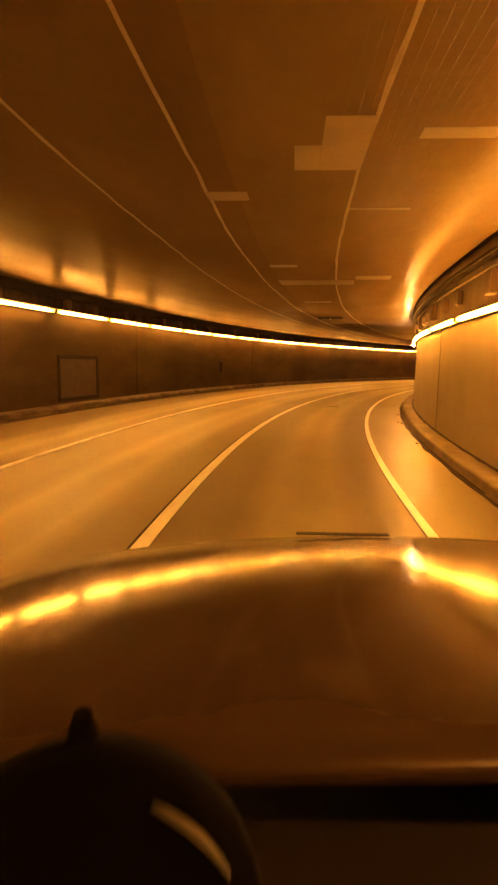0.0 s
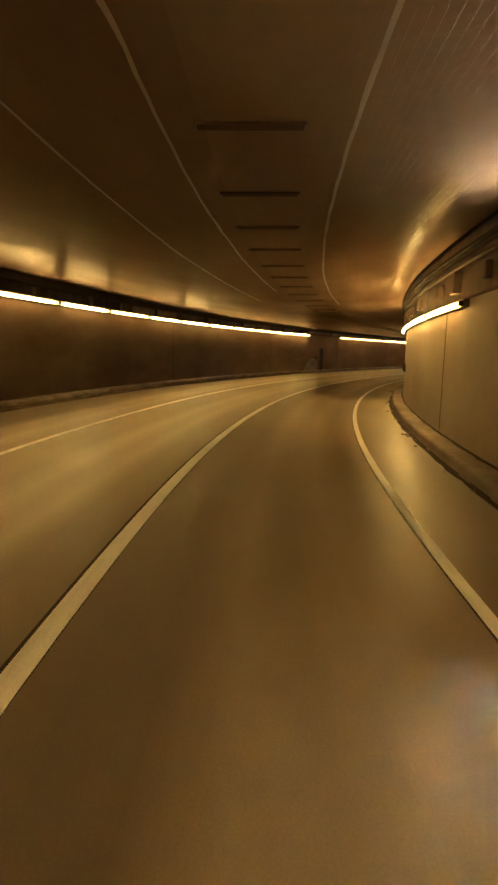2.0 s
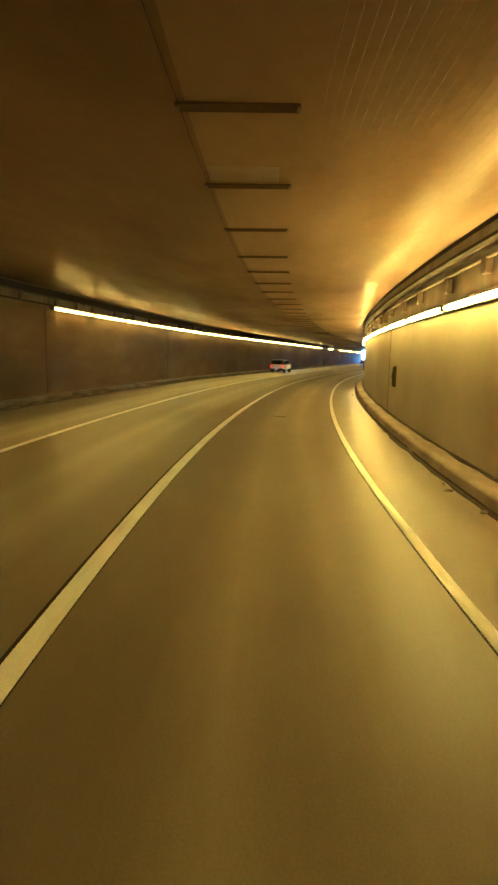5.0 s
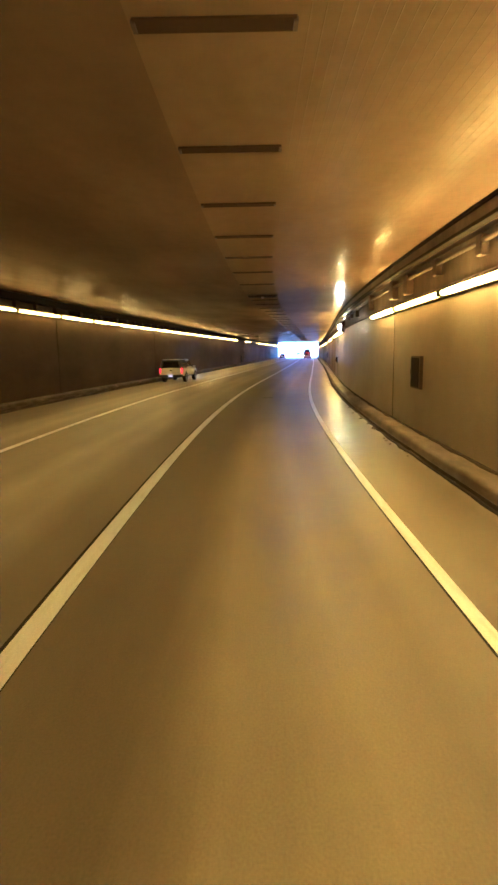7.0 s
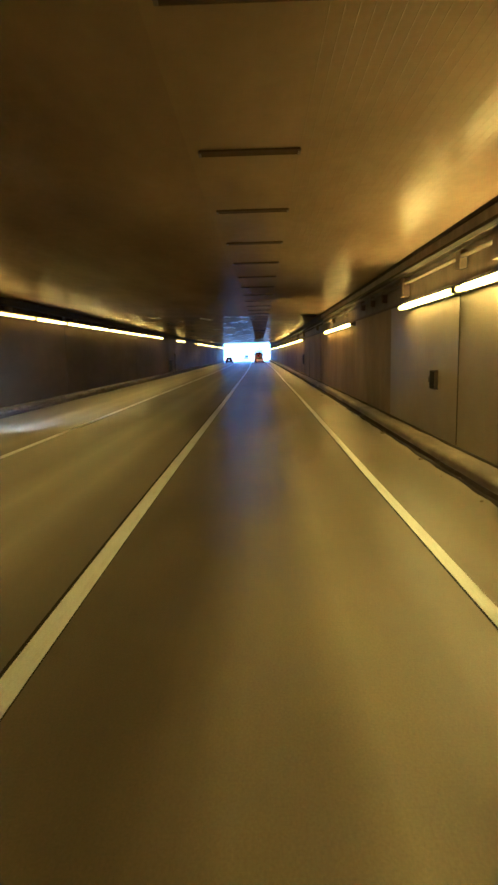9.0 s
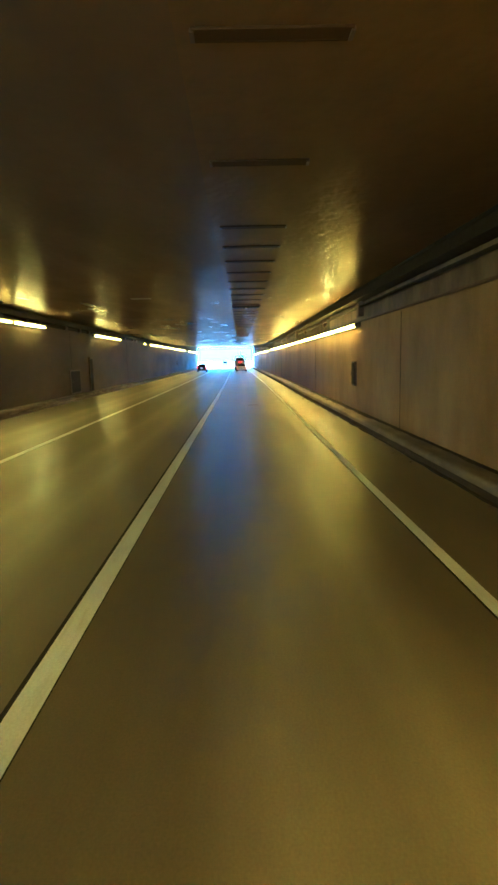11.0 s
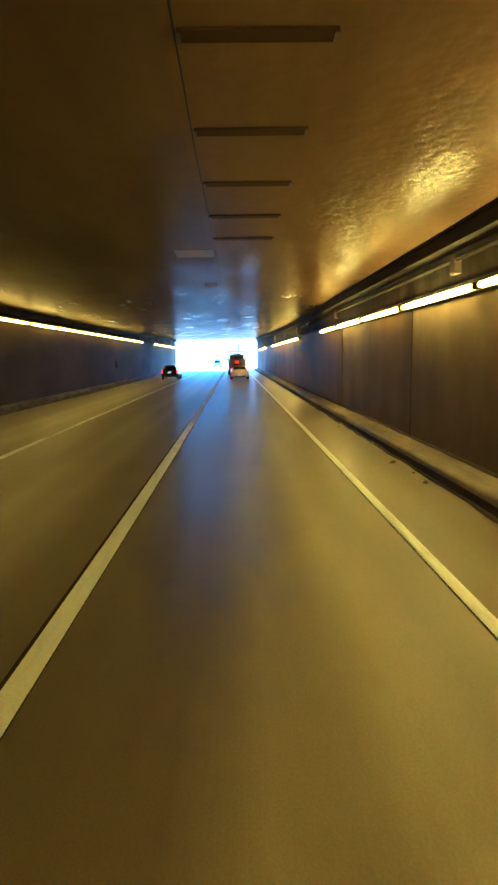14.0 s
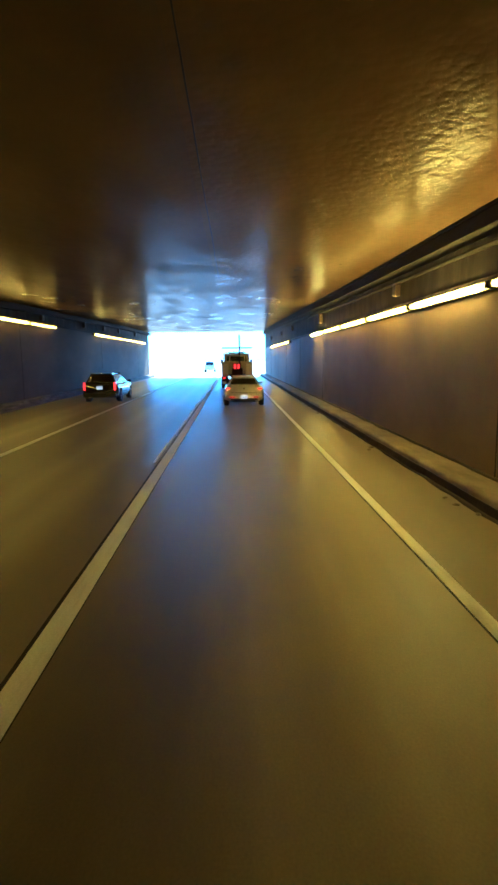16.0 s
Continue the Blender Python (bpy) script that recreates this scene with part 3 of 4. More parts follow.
for name, s0, s1, mat in (("water_pipe_1", S_BACK, S_SPLIT, STEEL), ("water_pipe_2", S_SPLIT, S_PORTAL, DARK)):
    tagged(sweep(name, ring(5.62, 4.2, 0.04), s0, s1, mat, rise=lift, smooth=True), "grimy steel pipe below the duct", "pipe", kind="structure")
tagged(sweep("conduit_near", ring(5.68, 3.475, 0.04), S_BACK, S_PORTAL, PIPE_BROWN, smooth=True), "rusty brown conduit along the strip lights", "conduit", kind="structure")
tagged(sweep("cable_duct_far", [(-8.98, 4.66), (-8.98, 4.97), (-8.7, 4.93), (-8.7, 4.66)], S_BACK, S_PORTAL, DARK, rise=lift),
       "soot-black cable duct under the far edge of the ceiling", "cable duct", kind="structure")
tagged(sweep("conduit_far", ring(-8.965, 4.25, 0.035), S_BACK, S_PORTAL, DARK, smooth=True), "dark conduit along the far strip lights", "conduit", kind="structure")


def junction_box(m, w, d, h):
    th = empty("junction_box", m, "sooty metal junction box on the upper wall", "junction box", "junction boxes along the wall")
    part("body", box(d, w, h, bevel=0.02), RUST, th)
    part("cover", box(0.012, w * 0.82, h * 0.82, (-d / 2 - 0.004, 0, 0), 0.003, 1), RUST, th, "scuffed brown cover plate")
    return th


random.seed(4)
jb = [junction_box(frame_at(20, 5.64, 3.9), 0.42, 0.18, 0.5), junction_box(frame_at(23, 5.66, 3.86), 0.26, 0.14, 0.34)]
s = -40.0
while s < 316:
    copy_thing(jb[random.random() < 0.5], frame_at(s, 5.65, 3.84 + 0.1 * random.random() + 0.5 * lift(s)))
    s += random.choice((1.9, 2.6, 3.1, 4.4) if s < 170 else (5.3, 8.7, 12.5))
s = -40.0
while s < 316:
    copy_thing(jb[random.random() < 0.4], frame_at(s, -8.91, 4.42 + 0.5 * lift(s), math.pi))
    s += random.choice((1.8, 2.2, 3.0, 4.4) if s < 230 else (4.4, 6.2, 9.1))


# ---- flood lamps on the near wall ----
def flood_lamp(s, z):
    th = empty("flood_lamp", frame_at(s, 5.42, z, radians(-21)), "dazzling white flood lamp on the tunnel wall with added light shields", "flood lamp", "flood lamps")
    part("bracket", box(0.36, 0.05, 0.05, (0.22, 0.06, 0.02)), STEEL, th)
    part("arm", box(0.04, 0.04, 0.3, (0.36, 0.06, 0.1)), STEEL, th)
    part("housing", box(0.22, 0.16, 0.28, (0, 0.06, 0), 0.03), DARK, th)
    # shields added to keep the lamp's light off the bend and the road
    for x in (-0.106, 0.106):
        part("added_side_shield", box(0.008, 0.34, 0.24, (x, -0.16, 0), 0.002, 1), DARK, th, "added black plate that masks the lamp from the side")
    part("added_lower_shield", box(0.22, 0.34, 0.008, (0, -0.16, -0.125), 0.002, 1), DARK, th, "added black plate that keeps the beam off the road")
    part("lens", box(0.18, 0.012, 0.22, (0, -0.027, 0), 0.004, 1), FLOOD, th, "glowing white lens")
    return th


for s, z in ((38.4, 3.45), (141.3, 3.54)):
    flood_lamp(s, z)


# ---- ceiling vents, box lamps, seams, patches ----
def ceiling_vent(s, u, w=1.1):
    th = empty("ceiling_vent", frame_at(s, u, ceil_z(s, u)), "narrow slotted vent across the ceiling, coloured dark for its recess shade", "ceiling vent", "ceiling vents over the lane")
    # flat dark backing paints in the shade inside the slot
    part("backing", box(w, 0.13, 0.02, (0, 0, -0.008)), SLOT, th)
    for y in (-0.085, 0.085):
        part("frame", box(w + 0.04, 0.025, 0.022, (0, y * 0.9, -0.01), 0.005, 1), SLOT, th)
    for x in (-w / 2 - 0.015, w / 2 + 0.015):
        part("frame", box(0.03, 0.13, 0.033, (x, 0, -0.016)), RUST, th)
    return th


vents = [35.85, 38.4, 40.7, 43.0, 45.5, 47.9, 50.4, 53.05, 55.7, 58.4, 61.15, 63.7, 66.4, 69.1, 71.8, 74.5, 76.9, 79.4, 81.8, 84.3, 87.05, 89.95, 92.4]
vents += [94.9 + 2.49 * i for i in range(9)] + [117.3, 119.8, 122.35, 125.0, 128.0, 134.0, 136.4, 138.85, 141.45, 144.3, 147.2, 149.9]
vents += [152.6 + 2.65 * i for i in range(11)]
vents += [182.35 + 1.7536 * i for i in range(28)]
first = ceiling_vent(vents[0], 1.49)
for s in vents[1:]:
    u = 1.48 if s < 100 else (1.6 if s < 140 else 1.69)
    if all(abs(s - b) > 0.5 for b in (29.7, 131.7, 197.1)):
        copy_thing(first, frame_at(s, u, ceil_z(s, u)))


def box_lamp(s, u):
    th = empty("ceiling_box", frame_at(s, u, ceil_z(s, u)), "black recessed ceiling box with a pale middle bracket", "ceiling box", "ceiling boxes")
    part("housing", box(1.12, 0.5, 0.1, (0, 0, -0.04), 0.015), DARK, th)
    for x in (-0.29, 0.29):
        part("grille", box(0.5, 0.42, 0.012, (x, 0, -0.094), 0.004, 1), DARK, th, "black grille panel")
    part("bracket", box(0.09, 0.44, 0.05, (0, 0, -0.11), 0.01, 1), PATCH, th, "pale metal bracket")
    part("rim", box(1.2, 0.03, 0.05, (0, -0.26, -0.02)), RUST, th)
    part("rim", box(1.2, 0.03, 0.05, (0, 0.26, -0.02)), RUST, th)
    return th


for s, u in ((29.7, 1.5), (131.7, 1.62), (197.1, 1.69)):
    box_lamp(s, u)


def seam(name, u, s0, s1, width, mat, label, amp=0.05, drop=0.003, seed=0.0):
    verts, uvs, faces = [], [], []
    n = int((s1 - s0) / 0.4)
    for i in range(n + 1):
        s = s0 + (s1 - s0) * i / n
        c = u + amp * (noise.noise((s * 0.22, seed, 0)) + 0.4 * noise.noise((s * 1.3, seed, 5)))
        w = width * (0.65 + 0.7 * abs(noise.noise((s * 0.7, seed, 9))))
        for a, b in ((-1, 0.004), (-0.8, -drop), (0.8, -drop), (1, 0.004)):
            verts.append(at(s, c + a * w / 2, ceil_z(s, c) + b))
            uvs.append((s, c + a * w / 2))
    for i in range(n):
        for j in range(3):
            faces.append((4 * i + j, 4 * i + j + 1, 4 * i + j + 5, 4 * i + j + 4))
    return tagged(new(name, mesh_of(name, verts, faces, mat, uvs)), label, "ceiling seam", kind="structure")


seam("ceiling_seam_1", -0.85, S_BACK, 56, 0.06, SEAM, "pale sealed seam running along the ceiling", 0.06, seed=1.0)
seam("ceiling_seam_2", 0.57, S_BACK, 52, 0.065, SEAM, "pale sealed seam running along the ceiling", 0.06, seed=2.0)
seam("ceiling_seam_3", 2.55, S_BACK, 58, 0.07, SEAM, "pale sealed seam running along the ceiling", 0.035, seed=3.0)
seam("ceiling_crack_1", 0.92, 16, 23, 0.022, TAR, "fine dark crack along the ceiling", 0.03, seed=4.0)
seam("ceiling_crack_2", 0.93, 79, 92, 0.012, TAR, "fine dark crack along the ceiling", 0.03, seed=4.0)
seam("ceiling_crack_3", 1.1, 200, 268, 0.024, TAR, "fine dark crack along the ceiling", 0.02, seed=6.0)


def ceiling_patch(s0, s1, u0, u1, mat=PATCH):
    s, u = (s0 + s1) / 2, (u0 + u1) / 2
    bm = box(u1 - u0, s1 - s0, 0.008)
    me = bpy.data.meshes.new("ceiling_patch")
    lay = bm.loops.layers.uv.new("plan")
    for f in bm.faces:
        for lp in f.loops:
            lp[lay].uv = (lp.vert.co.y + s, lp.vert.co.x + u)
    bm.to_mesh(me)
    bm.free()
    me.materials.append(mat)
    ob = new("ceiling_patch", me)
    ob.matrix_world = frame_at(s, u, ceil_z(s, u) - 0.001)
    return tagged(ob, "pale rectangular repair patch on the ceiling", "ceiling patch", "ceiling repair patches")


for q in ((5.77, 7.28, 2.07, 2.56), (6.5, 7.28, 1.78, 2.066), (8.15, 8.57, 0.57, 1.13, PATCH_DIM), (6.05, 6.33, 3.04, 3.8, PATCH_DIM), (9.02, 9.12, 2.58, 3.46, PATCH_DIM), (14.05, 14.4, 0.98, 1.63, PATCH_DIM),
          (16.65, 17.6, 0.95, 3.05, PATCH_DIM), (15.9, 16.55, 3.07, 4.0, PATCH_DIM), (22.3, 22.7, 1.2, 2.2, PATCH_DIM), (230.83, 231.72, 0.22, 1.06), (236.2, 237.2, 0.6, 0.98), (83.5, 84.1, 1.0, 1.9),
          (193.5, 193.9, -2.6, -1.7)):
    ceiling_patch(*q)


# ---- cabinets, doors and plates on the walls ----
def wall_cabinet(s, u, z0, z1, width, side, label, mat=RUST):
    th = empty("wall_cabinet", frame_at(s, u, (z0 + z1) / 2, 0 if side > 0 else math.pi), label, "wall cabinet")
    h = z1 - z0
    part("body", box(0.1, width, h, (-0.03, 0, 0), 0.012), mat, th)
    part("door", box(0.02, width * 0.86, h * 0.9, (-0.088, 0, 0), 0.006, 1), DARK, th)
    part("handle", box(0.03, 0.025, 0.12, (-0.112, width * 0.33, 0)), STEEL, th, "small steel handle")
    return th


wall_cabinet(122.2, 5.72, 1.28, 2.07, 0.85, 1, "grimy brown equipment cabinet on the tunnel wall")
wall_cabinet(96.7, 5.72, 1.25, 1.96, 0.3, 1, "narrow dark hydrant cabinet on the tunnel wall")
wall_cabinet(59.1, 5.72, 1.43, 1.83, 0.3, 1, "small dark box on the tunnel wall")
wall_cabinet(57.1, 5.72, 1.45, 1.8, 0.22, 1, "small rusty box on the tunnel wall")
wall_cabinet(193.7, 5.72, 1.15, 2.05, 0.55, 1, "brown hydrant cabinet on the tunnel wall")
wall_cabinet(153.4, 5.72, 1.32, 1.76, 0.35, 1, "small brown box on the tunnel wall")
wall_cabinet(41.3, -9.0, 1.3, 2.2, 0.5, -1, "dark hydrant cabinet on the far wall")
wall_cabinet(269.4, -9.0, 1.48, 2.17, 0.5, -1, "dark hydrant cabinet on the far wall")
wall_cabinet(208.0, -9.0, 0.35, 1.8, 2.2, -1, "large dark equipment locker against the far wall")


def wall_door(s, w, z1):
    th = empty("service_door", frame_at(s, -9.0, 0.3, math.pi), "dark narrow steel service door in the far wall", "door")
    part("leaf", box(0.04, w, z1 - 0.3, (-0.02, 0, (z1 - 0.3) / 2), 0.006, 1), DARK, th)
    for y in (-w / 2 - 0.05, w / 2 + 0.05):
        part("jamb", box(0.09, 0.09, z1 - 0.22, (-0.03, y, (z1 - 0.22) / 2)), RUST, th)
    part("lintel", box(0.088, w + 0.02, 0.09, (-0.03, 0, z1 - 0.26)), RUST, th)
    part("handle", box(0.05, 0.14, 0.03, (-0.06, w * 0.32, 1.0)), STEEL, th)
    return th


# pale render smeared up the far wall beside the first door
def plaster_smear(s0, length, height):
    verts, uvs, faces, n = [], [], [], 24
    for i in range(n + 1):
        f = i / n
        z = 0.34 + height * math.sin(math.pi * 0.5 * min(1, f / 0.62)) * (1 if f < 0.86 else 1 - ((f - 0.86) / 0.14) ** 2) + 0.04 * noise.noise((f * 9, 2, 0)) * (0 < i < n)
        for d in (0.004, 0.016):
            verts += [at(s0 + length * f, U_LEFT + d, 0.3), at(s0 + length * f, U_LEFT + d, z)]
            uvs += [(length * f, 0.3), (length * f, z)]
    for i in range(n):
        a, b = 4 * i, 4 * i + 4
        faces += [(a + 2, a + 3, b + 3, b + 2), (a + 1, b + 1, b + 3, a + 3), (a, b, b + 1, a + 1), (a, a + 2, b + 2, b)]
    faces += [(0, 1, 3, 2), (4 * n, 4 * n + 2, 4 * n + 3, 4 * n + 1)]
    return tagged(new("plaster_patch", mesh_of("plaster_patch", verts, faces, KERB_PALE, uvs)), "pale fan of smeared plaster on the far wall", "plaster patch")


plaster_smear(91.2, 3.8, 1.25)
wall_cabinet(94.45, -9.0, 1.5, 1.8, 0.5, -1, "small rusty box on the far wall above the plaster")
wall_door(96.0, 0.75, 2.7)
wall_door(212.0, 0.75, 2.5)


def panel_frame(s0, s1, z0, z1):
    th = empty("wall_hatch", frame_at((s0 + s1) / 2, -9.0, (z0 + z1) / 2, math.pi), "bricked-up hatch with a raised frame in the far wall", "hatch")
    L, h = s1 - s0, z1 - z0
    for y in (-L / 2, L / 2):
        part("jamb", box(0.08, 0.16, h, (-0.03, y, 0), 0.01, 1), BAND, th)
    for z in (-h / 2 - 0.08, h / 2 + 0.08):
        part("rail", box(0.08, L + 0.16, 0.16, (-0.03, 0, z), 0.01, 1), BAND, th)
    part("infill", box(0.03, L - 0.17, h - 0.01, (-0.01, 0, 0)), RUST, th)
    return th


panel_frame(22.2, 25.6, 0.55, 2.2)


# dark panels added to paint in the unlit wall between two runs of lights
for s0, s1 in ((33.3, 35.4), (35.5, 37.7)):
    th = empty("service_hatch", frame_at((s0 + s1) / 2, 5.72, 1.86), "added dark panel standing in for an unlit stretch of wall", "hatch", "service hatches")
    part("plate", box(0.03, s1 - s0, 3.1, (-0.005, 0, 0), 0.006, 1), RUST, th)
    part("seam", box(0.034, 0.03, 3.1, (-0.006, (s1 - s0) / 2 + 0.02, 0)), DARK, th)
    part("handle", box(0.05, 0.03, 0.2, (-0.03, 0.8, -0.6), 0.008, 1), STEEL, th)


# expansion joints: shallow battens up the walls
def wall_joint(s, u, side, z1):
    bm = box(0.014, 0.018, z1 - 0.22, (0, 0, (z1 + 0.22) / 2))
    me = bpy.data.meshes.new("wall_joint")
    bm.to_mesh(me)
    bm.free()
    me.materials.append(BAND)
    ob = new("wall_joint", me)
    ob.matrix_world = frame_at(s, u, 0)
    return tagged(ob, "dark sealed joint between wall panels", "wall joint", "wall joints")


jr = wall_joint(-35, U_RIGHT - 0.003, 1, 3.4)
jl = wall_joint(-35, U_LEFT + 0.003, -1, 4.1)
for i in range(1, 40):
    s = -35 + 8.9 * i
    if (s > 176 and i % 2) or i % 3 == 0:
        copy_thing(jr, frame_at(s, U_RIGHT - 0.003, 0))
    if i % 2:
        copy_thing(jl, frame_at(s + 2.2, U_LEFT + 0.003, 0))


# ---- road covers, tar patches and litter ----
def road_cover(s, u, w, d, mat, label, cat):
    th = empty("road_cover", frame_at(s, u, 0.0), label, cat)
    part("plate", box(w, d, 0.012, (0, 0, 0.002), 0.003, 1), mat, th)
    part("rim", box(w + 0.03, d + 0.03, 0.006, (0, 0, 0.001)), LITTER, th)
    return th


LITTER = surface("dirty_rubble", (0.1, 0.085, 0.06), (0.34, 0.3, 0.23), 6.0, (0.8, 0.95), coords="Object", grain=60)
COVER = surface("worn_iron_cover", (0.12, 0.1, 0.072), (0.22, 0.185, 0.135), 4.0, (0.5, 0.7), coords="Object")
for s, u, w in ((30.1, 1.72, 0.7), (97.4, 1.73, 0.45), (135.9, 1.6, 0.55), (200.0, 1.94, 0.6)):
    road_cover(s, u, w * 0.8, 0.3, COVER, "dark iron drain cover set in the lane", "drain cover")
random.seed(11)
lumps = []
for i in range(4):
    bm = bmesh.new()
    bmesh.ops.create_icosphere(bm, subdivisions=2, radius=0.07)
    for v in bm.verts:
        v.co *= 1 + 0.5 * noise.noise(v.co * 14 + Vector((i * 7, 0, 0)))
        v.co.z = max(v.co.z * 0.55, -0.03)
    me = bpy.data.meshes.new("debris")
    bm.to_mesh(me)
    bm.free()
    me.materials.append(LITTER)
    lumps.append(me)
for i in range(150):
    s = random.uniform(-5, 320) if i > 14 else (46.2, 124.0, 56.6, 212.5, 198.6)[i % 5] + random.uniform(-0.5, 0.5)
    ob = tagged(new("debris", random.choice(lumps)), "dirty lump of rubble in the gutter by the kerb", "debris", "debris along the kerb")
    k = random.uniform(0.2, 0.85)
    ob.matrix_world = frame_at(s, 5.0 + KERB_AT(s) - abs(random.gauss(0, 0.11)), 0.03 * k, random.uniform(0, 6)) @ Matrix.Diagonal((k, k * random.uniform(0.8, 1.8), k, 1))

# ---- vehicles ----
def paint(name, colour, rough=0.25, metal=0.0):
    return plain(name, colour, rough, metal, 0.8, vary=0.9, scale=3.0)


WHITE_CAR, BLACK_CAR = paint("white_car_paint", (0.86, 0.85, 0.81)), paint("black_car_paint", (0.012, 0.012, 0.014), 0.15)
PALE_PICKUP, GREY_SUV = paint("off_white_pickup_paint", (0.72, 0.71, 0.66), 0.3), paint("grey_blue_paint", (0.6, 0.65, 0.7), 0.3)
AMBER_BODY = paint("faded_cream_truck_paint", (0.5, 0.48, 0.42), 0.45)
GLASS = plain("dark_car_glass", (0.012, 0.013, 0.014), 0.06, 0.0, 0.0, vary=0.9)
RUBBER = plain("tyre_rubber", (0.018, 0.017, 0.016), 0.85)
ALLOY = plain("brushed_alloy", (0.45, 0.44, 0.42), 0.35, 0.9)
TRIM = plain("black_plastic_trim", (0.03, 0.03, 0.03), 0.6)
TAIL = glowing("lit_red_tail_lamp", (1.0, 0.02, 0.018), 0.38, (0.3, 0.01, 0.01))
TAIL_DIM = glowing("dim_red_tail_lamp", (1.0, 0.03, 0.025), 0.12, (0.35, 0.02, 0.02))
# the plate's own glow stands in for unmodelled plate lamps
PLATE = glowing("glowing_number_plate", (1.0, 0.93, 0.92), 0.1, (0.75, 0.75, 0.75))
BARS = plain("plate_blue_bars", (0.06, 0.08, 0.2), 0.5)
CHROME = plain("chrome", (0.6, 0.6, 0.6), 0.12, 1.0)


def loft(rings, cap=True):
    bm = bmesh.new()
    rows = [[bm.verts.new(p) for p in r] for r in rings]
    n = len(rows[0])
    for a, b in zip(rows, rows[1:]):
        for j in range(n):
            bm.faces.new((a[j], a[(j + 1) % n], b[(j + 1) % n], b[j]))
    if cap:
        bm.faces.new(rows[0][::-1])
        bm.faces.new(rows[-1])
    bmesh.ops.recalc_face_normals(bm, faces=bm.faces)
    return bm


def body_ring(y, w, z0, z1, crown=0.03):
    half = [(0.0, z0), (w * 0.8, z0), (w * 0.97, z0 + 0.07), (w, z0 + (z1 - z0) * 0.45), (w * 0.985, z0 + (z1 - z0) * 0.72), (w * 0.95, z1 - 0.05), (w * 0.88, z1), (w * 0.5, z1 + crown)]
    right = [(x, y, z) for x, z in half]
    return right + [(0.0, y, z1 + crown * 1.2)] + [(-x, y, z) for x, z in half[:0:-1]]


def smooth_stations(keys, count):
    """Stations through the keys, a row of values for each."""
    ys = np.array([k[0] for k in keys])
    out = []
    for y in np.linspace(ys[0], ys[-1], count):
        out.append((float(y), *[float(np.interp(y, ys, [k[i] for k in keys])) for i in range(1, len(keys[0]))]))
    return out


def panel(corners, off, nx=6, ny=4, bow=0.0, thick=0.006):
    """A thin pane over four corners, lifted by off along its normal and bowed outwards."""
    a, b, c, d = [Vector(p) for p in corners]
    nrm = (b - a).cross(d - a).normalized()
    bm = bmesh.new()
    grid = []
    for lay in (0, 1):
        g = []
        for j in range(ny + 1):
            row = []
            for i in range(nx + 1):
                s, t = i / nx, j / ny
                p = a.lerp(b, s).lerp(d.lerp(c, s), t)
                row.append(bm.verts.new(p + nrm * (off + lay * thick + bow * (1 - (2 * s - 1) ** 2))))
            g.append(row)
        grid.append(g)
    for lay in (0, 1):
        for j in range(ny):
            for i in range(nx):
                f = (grid[lay][j][i], grid[lay][j][i + 1], grid[lay][j + 1][i + 1], grid[lay][j + 1][i])
                bm.faces.new(f if lay else f[::-1])
    rim = [(0, i) for i in range(nx)] + [(j, nx) for j in range(ny)] + [(ny, i) for i in range(nx, 0, -1)] + [(j, 0) for j in range(ny, 0, -1)]
    for (j, i), (q, p) in zip(rim, rim[1:] + rim[:1]):
        bm.faces.new((grid[0][j][i], grid[0][q][p], grid[1][q][p], grid[1][j][i]))
    bmesh.ops.recalc_face_normals(bm, faces=bm.faces)
    return bm


def wheel(parent, x, y, r, width, rim_mat=None):
    side = 1 if x > 0 else -1
    w = empty("wheel", Matrix.Translation((x, y, r)), "", "")
    w.parent = parent
    bm = cyl(r, width, axis="X", segs=28)
    rims = [e for e in bm.edges if abs(e.verts[0].co.x - e.verts[1].co.x) < 1e-5]
    bmesh.ops.bevel(bm, geom=rims, offset=0.035, segments=2, affect="EDGES")
    part("tyre", bm, RUBBER, w)
    part("rim", cyl(r * 0.66, 0.02, (side * (width / 2 + 0.004), 0, 0), "X", 24, None), rim_mat or ALLOY, w)
    for k in range(5):
        sp = box(0.014, r * 0.13, r * 0.52, (side * (width / 2 + 0.018), 0, r * 0.3))
        bmesh.ops.rotate(sp, matrix=Matrix.Rotation(k * 2 * math.pi / 5, 3, "X"), verts=sp.verts)
        part("spoke", sp, TRIM, w)
    return w


def number_plate(parent, y, z, x=0.0):
    p = part("number_plate", box(0.31, 0.012, 0.155, (x, y, z), 0.003, 1), PLATE, parent, "white number plate with plain bars")
    for i in range(6):
        part("bar", box(0.018, 0.004, 0.05, (x - 0.11 + 0.044 * i, y - 0.009, z - 0.005)), BARS, p)


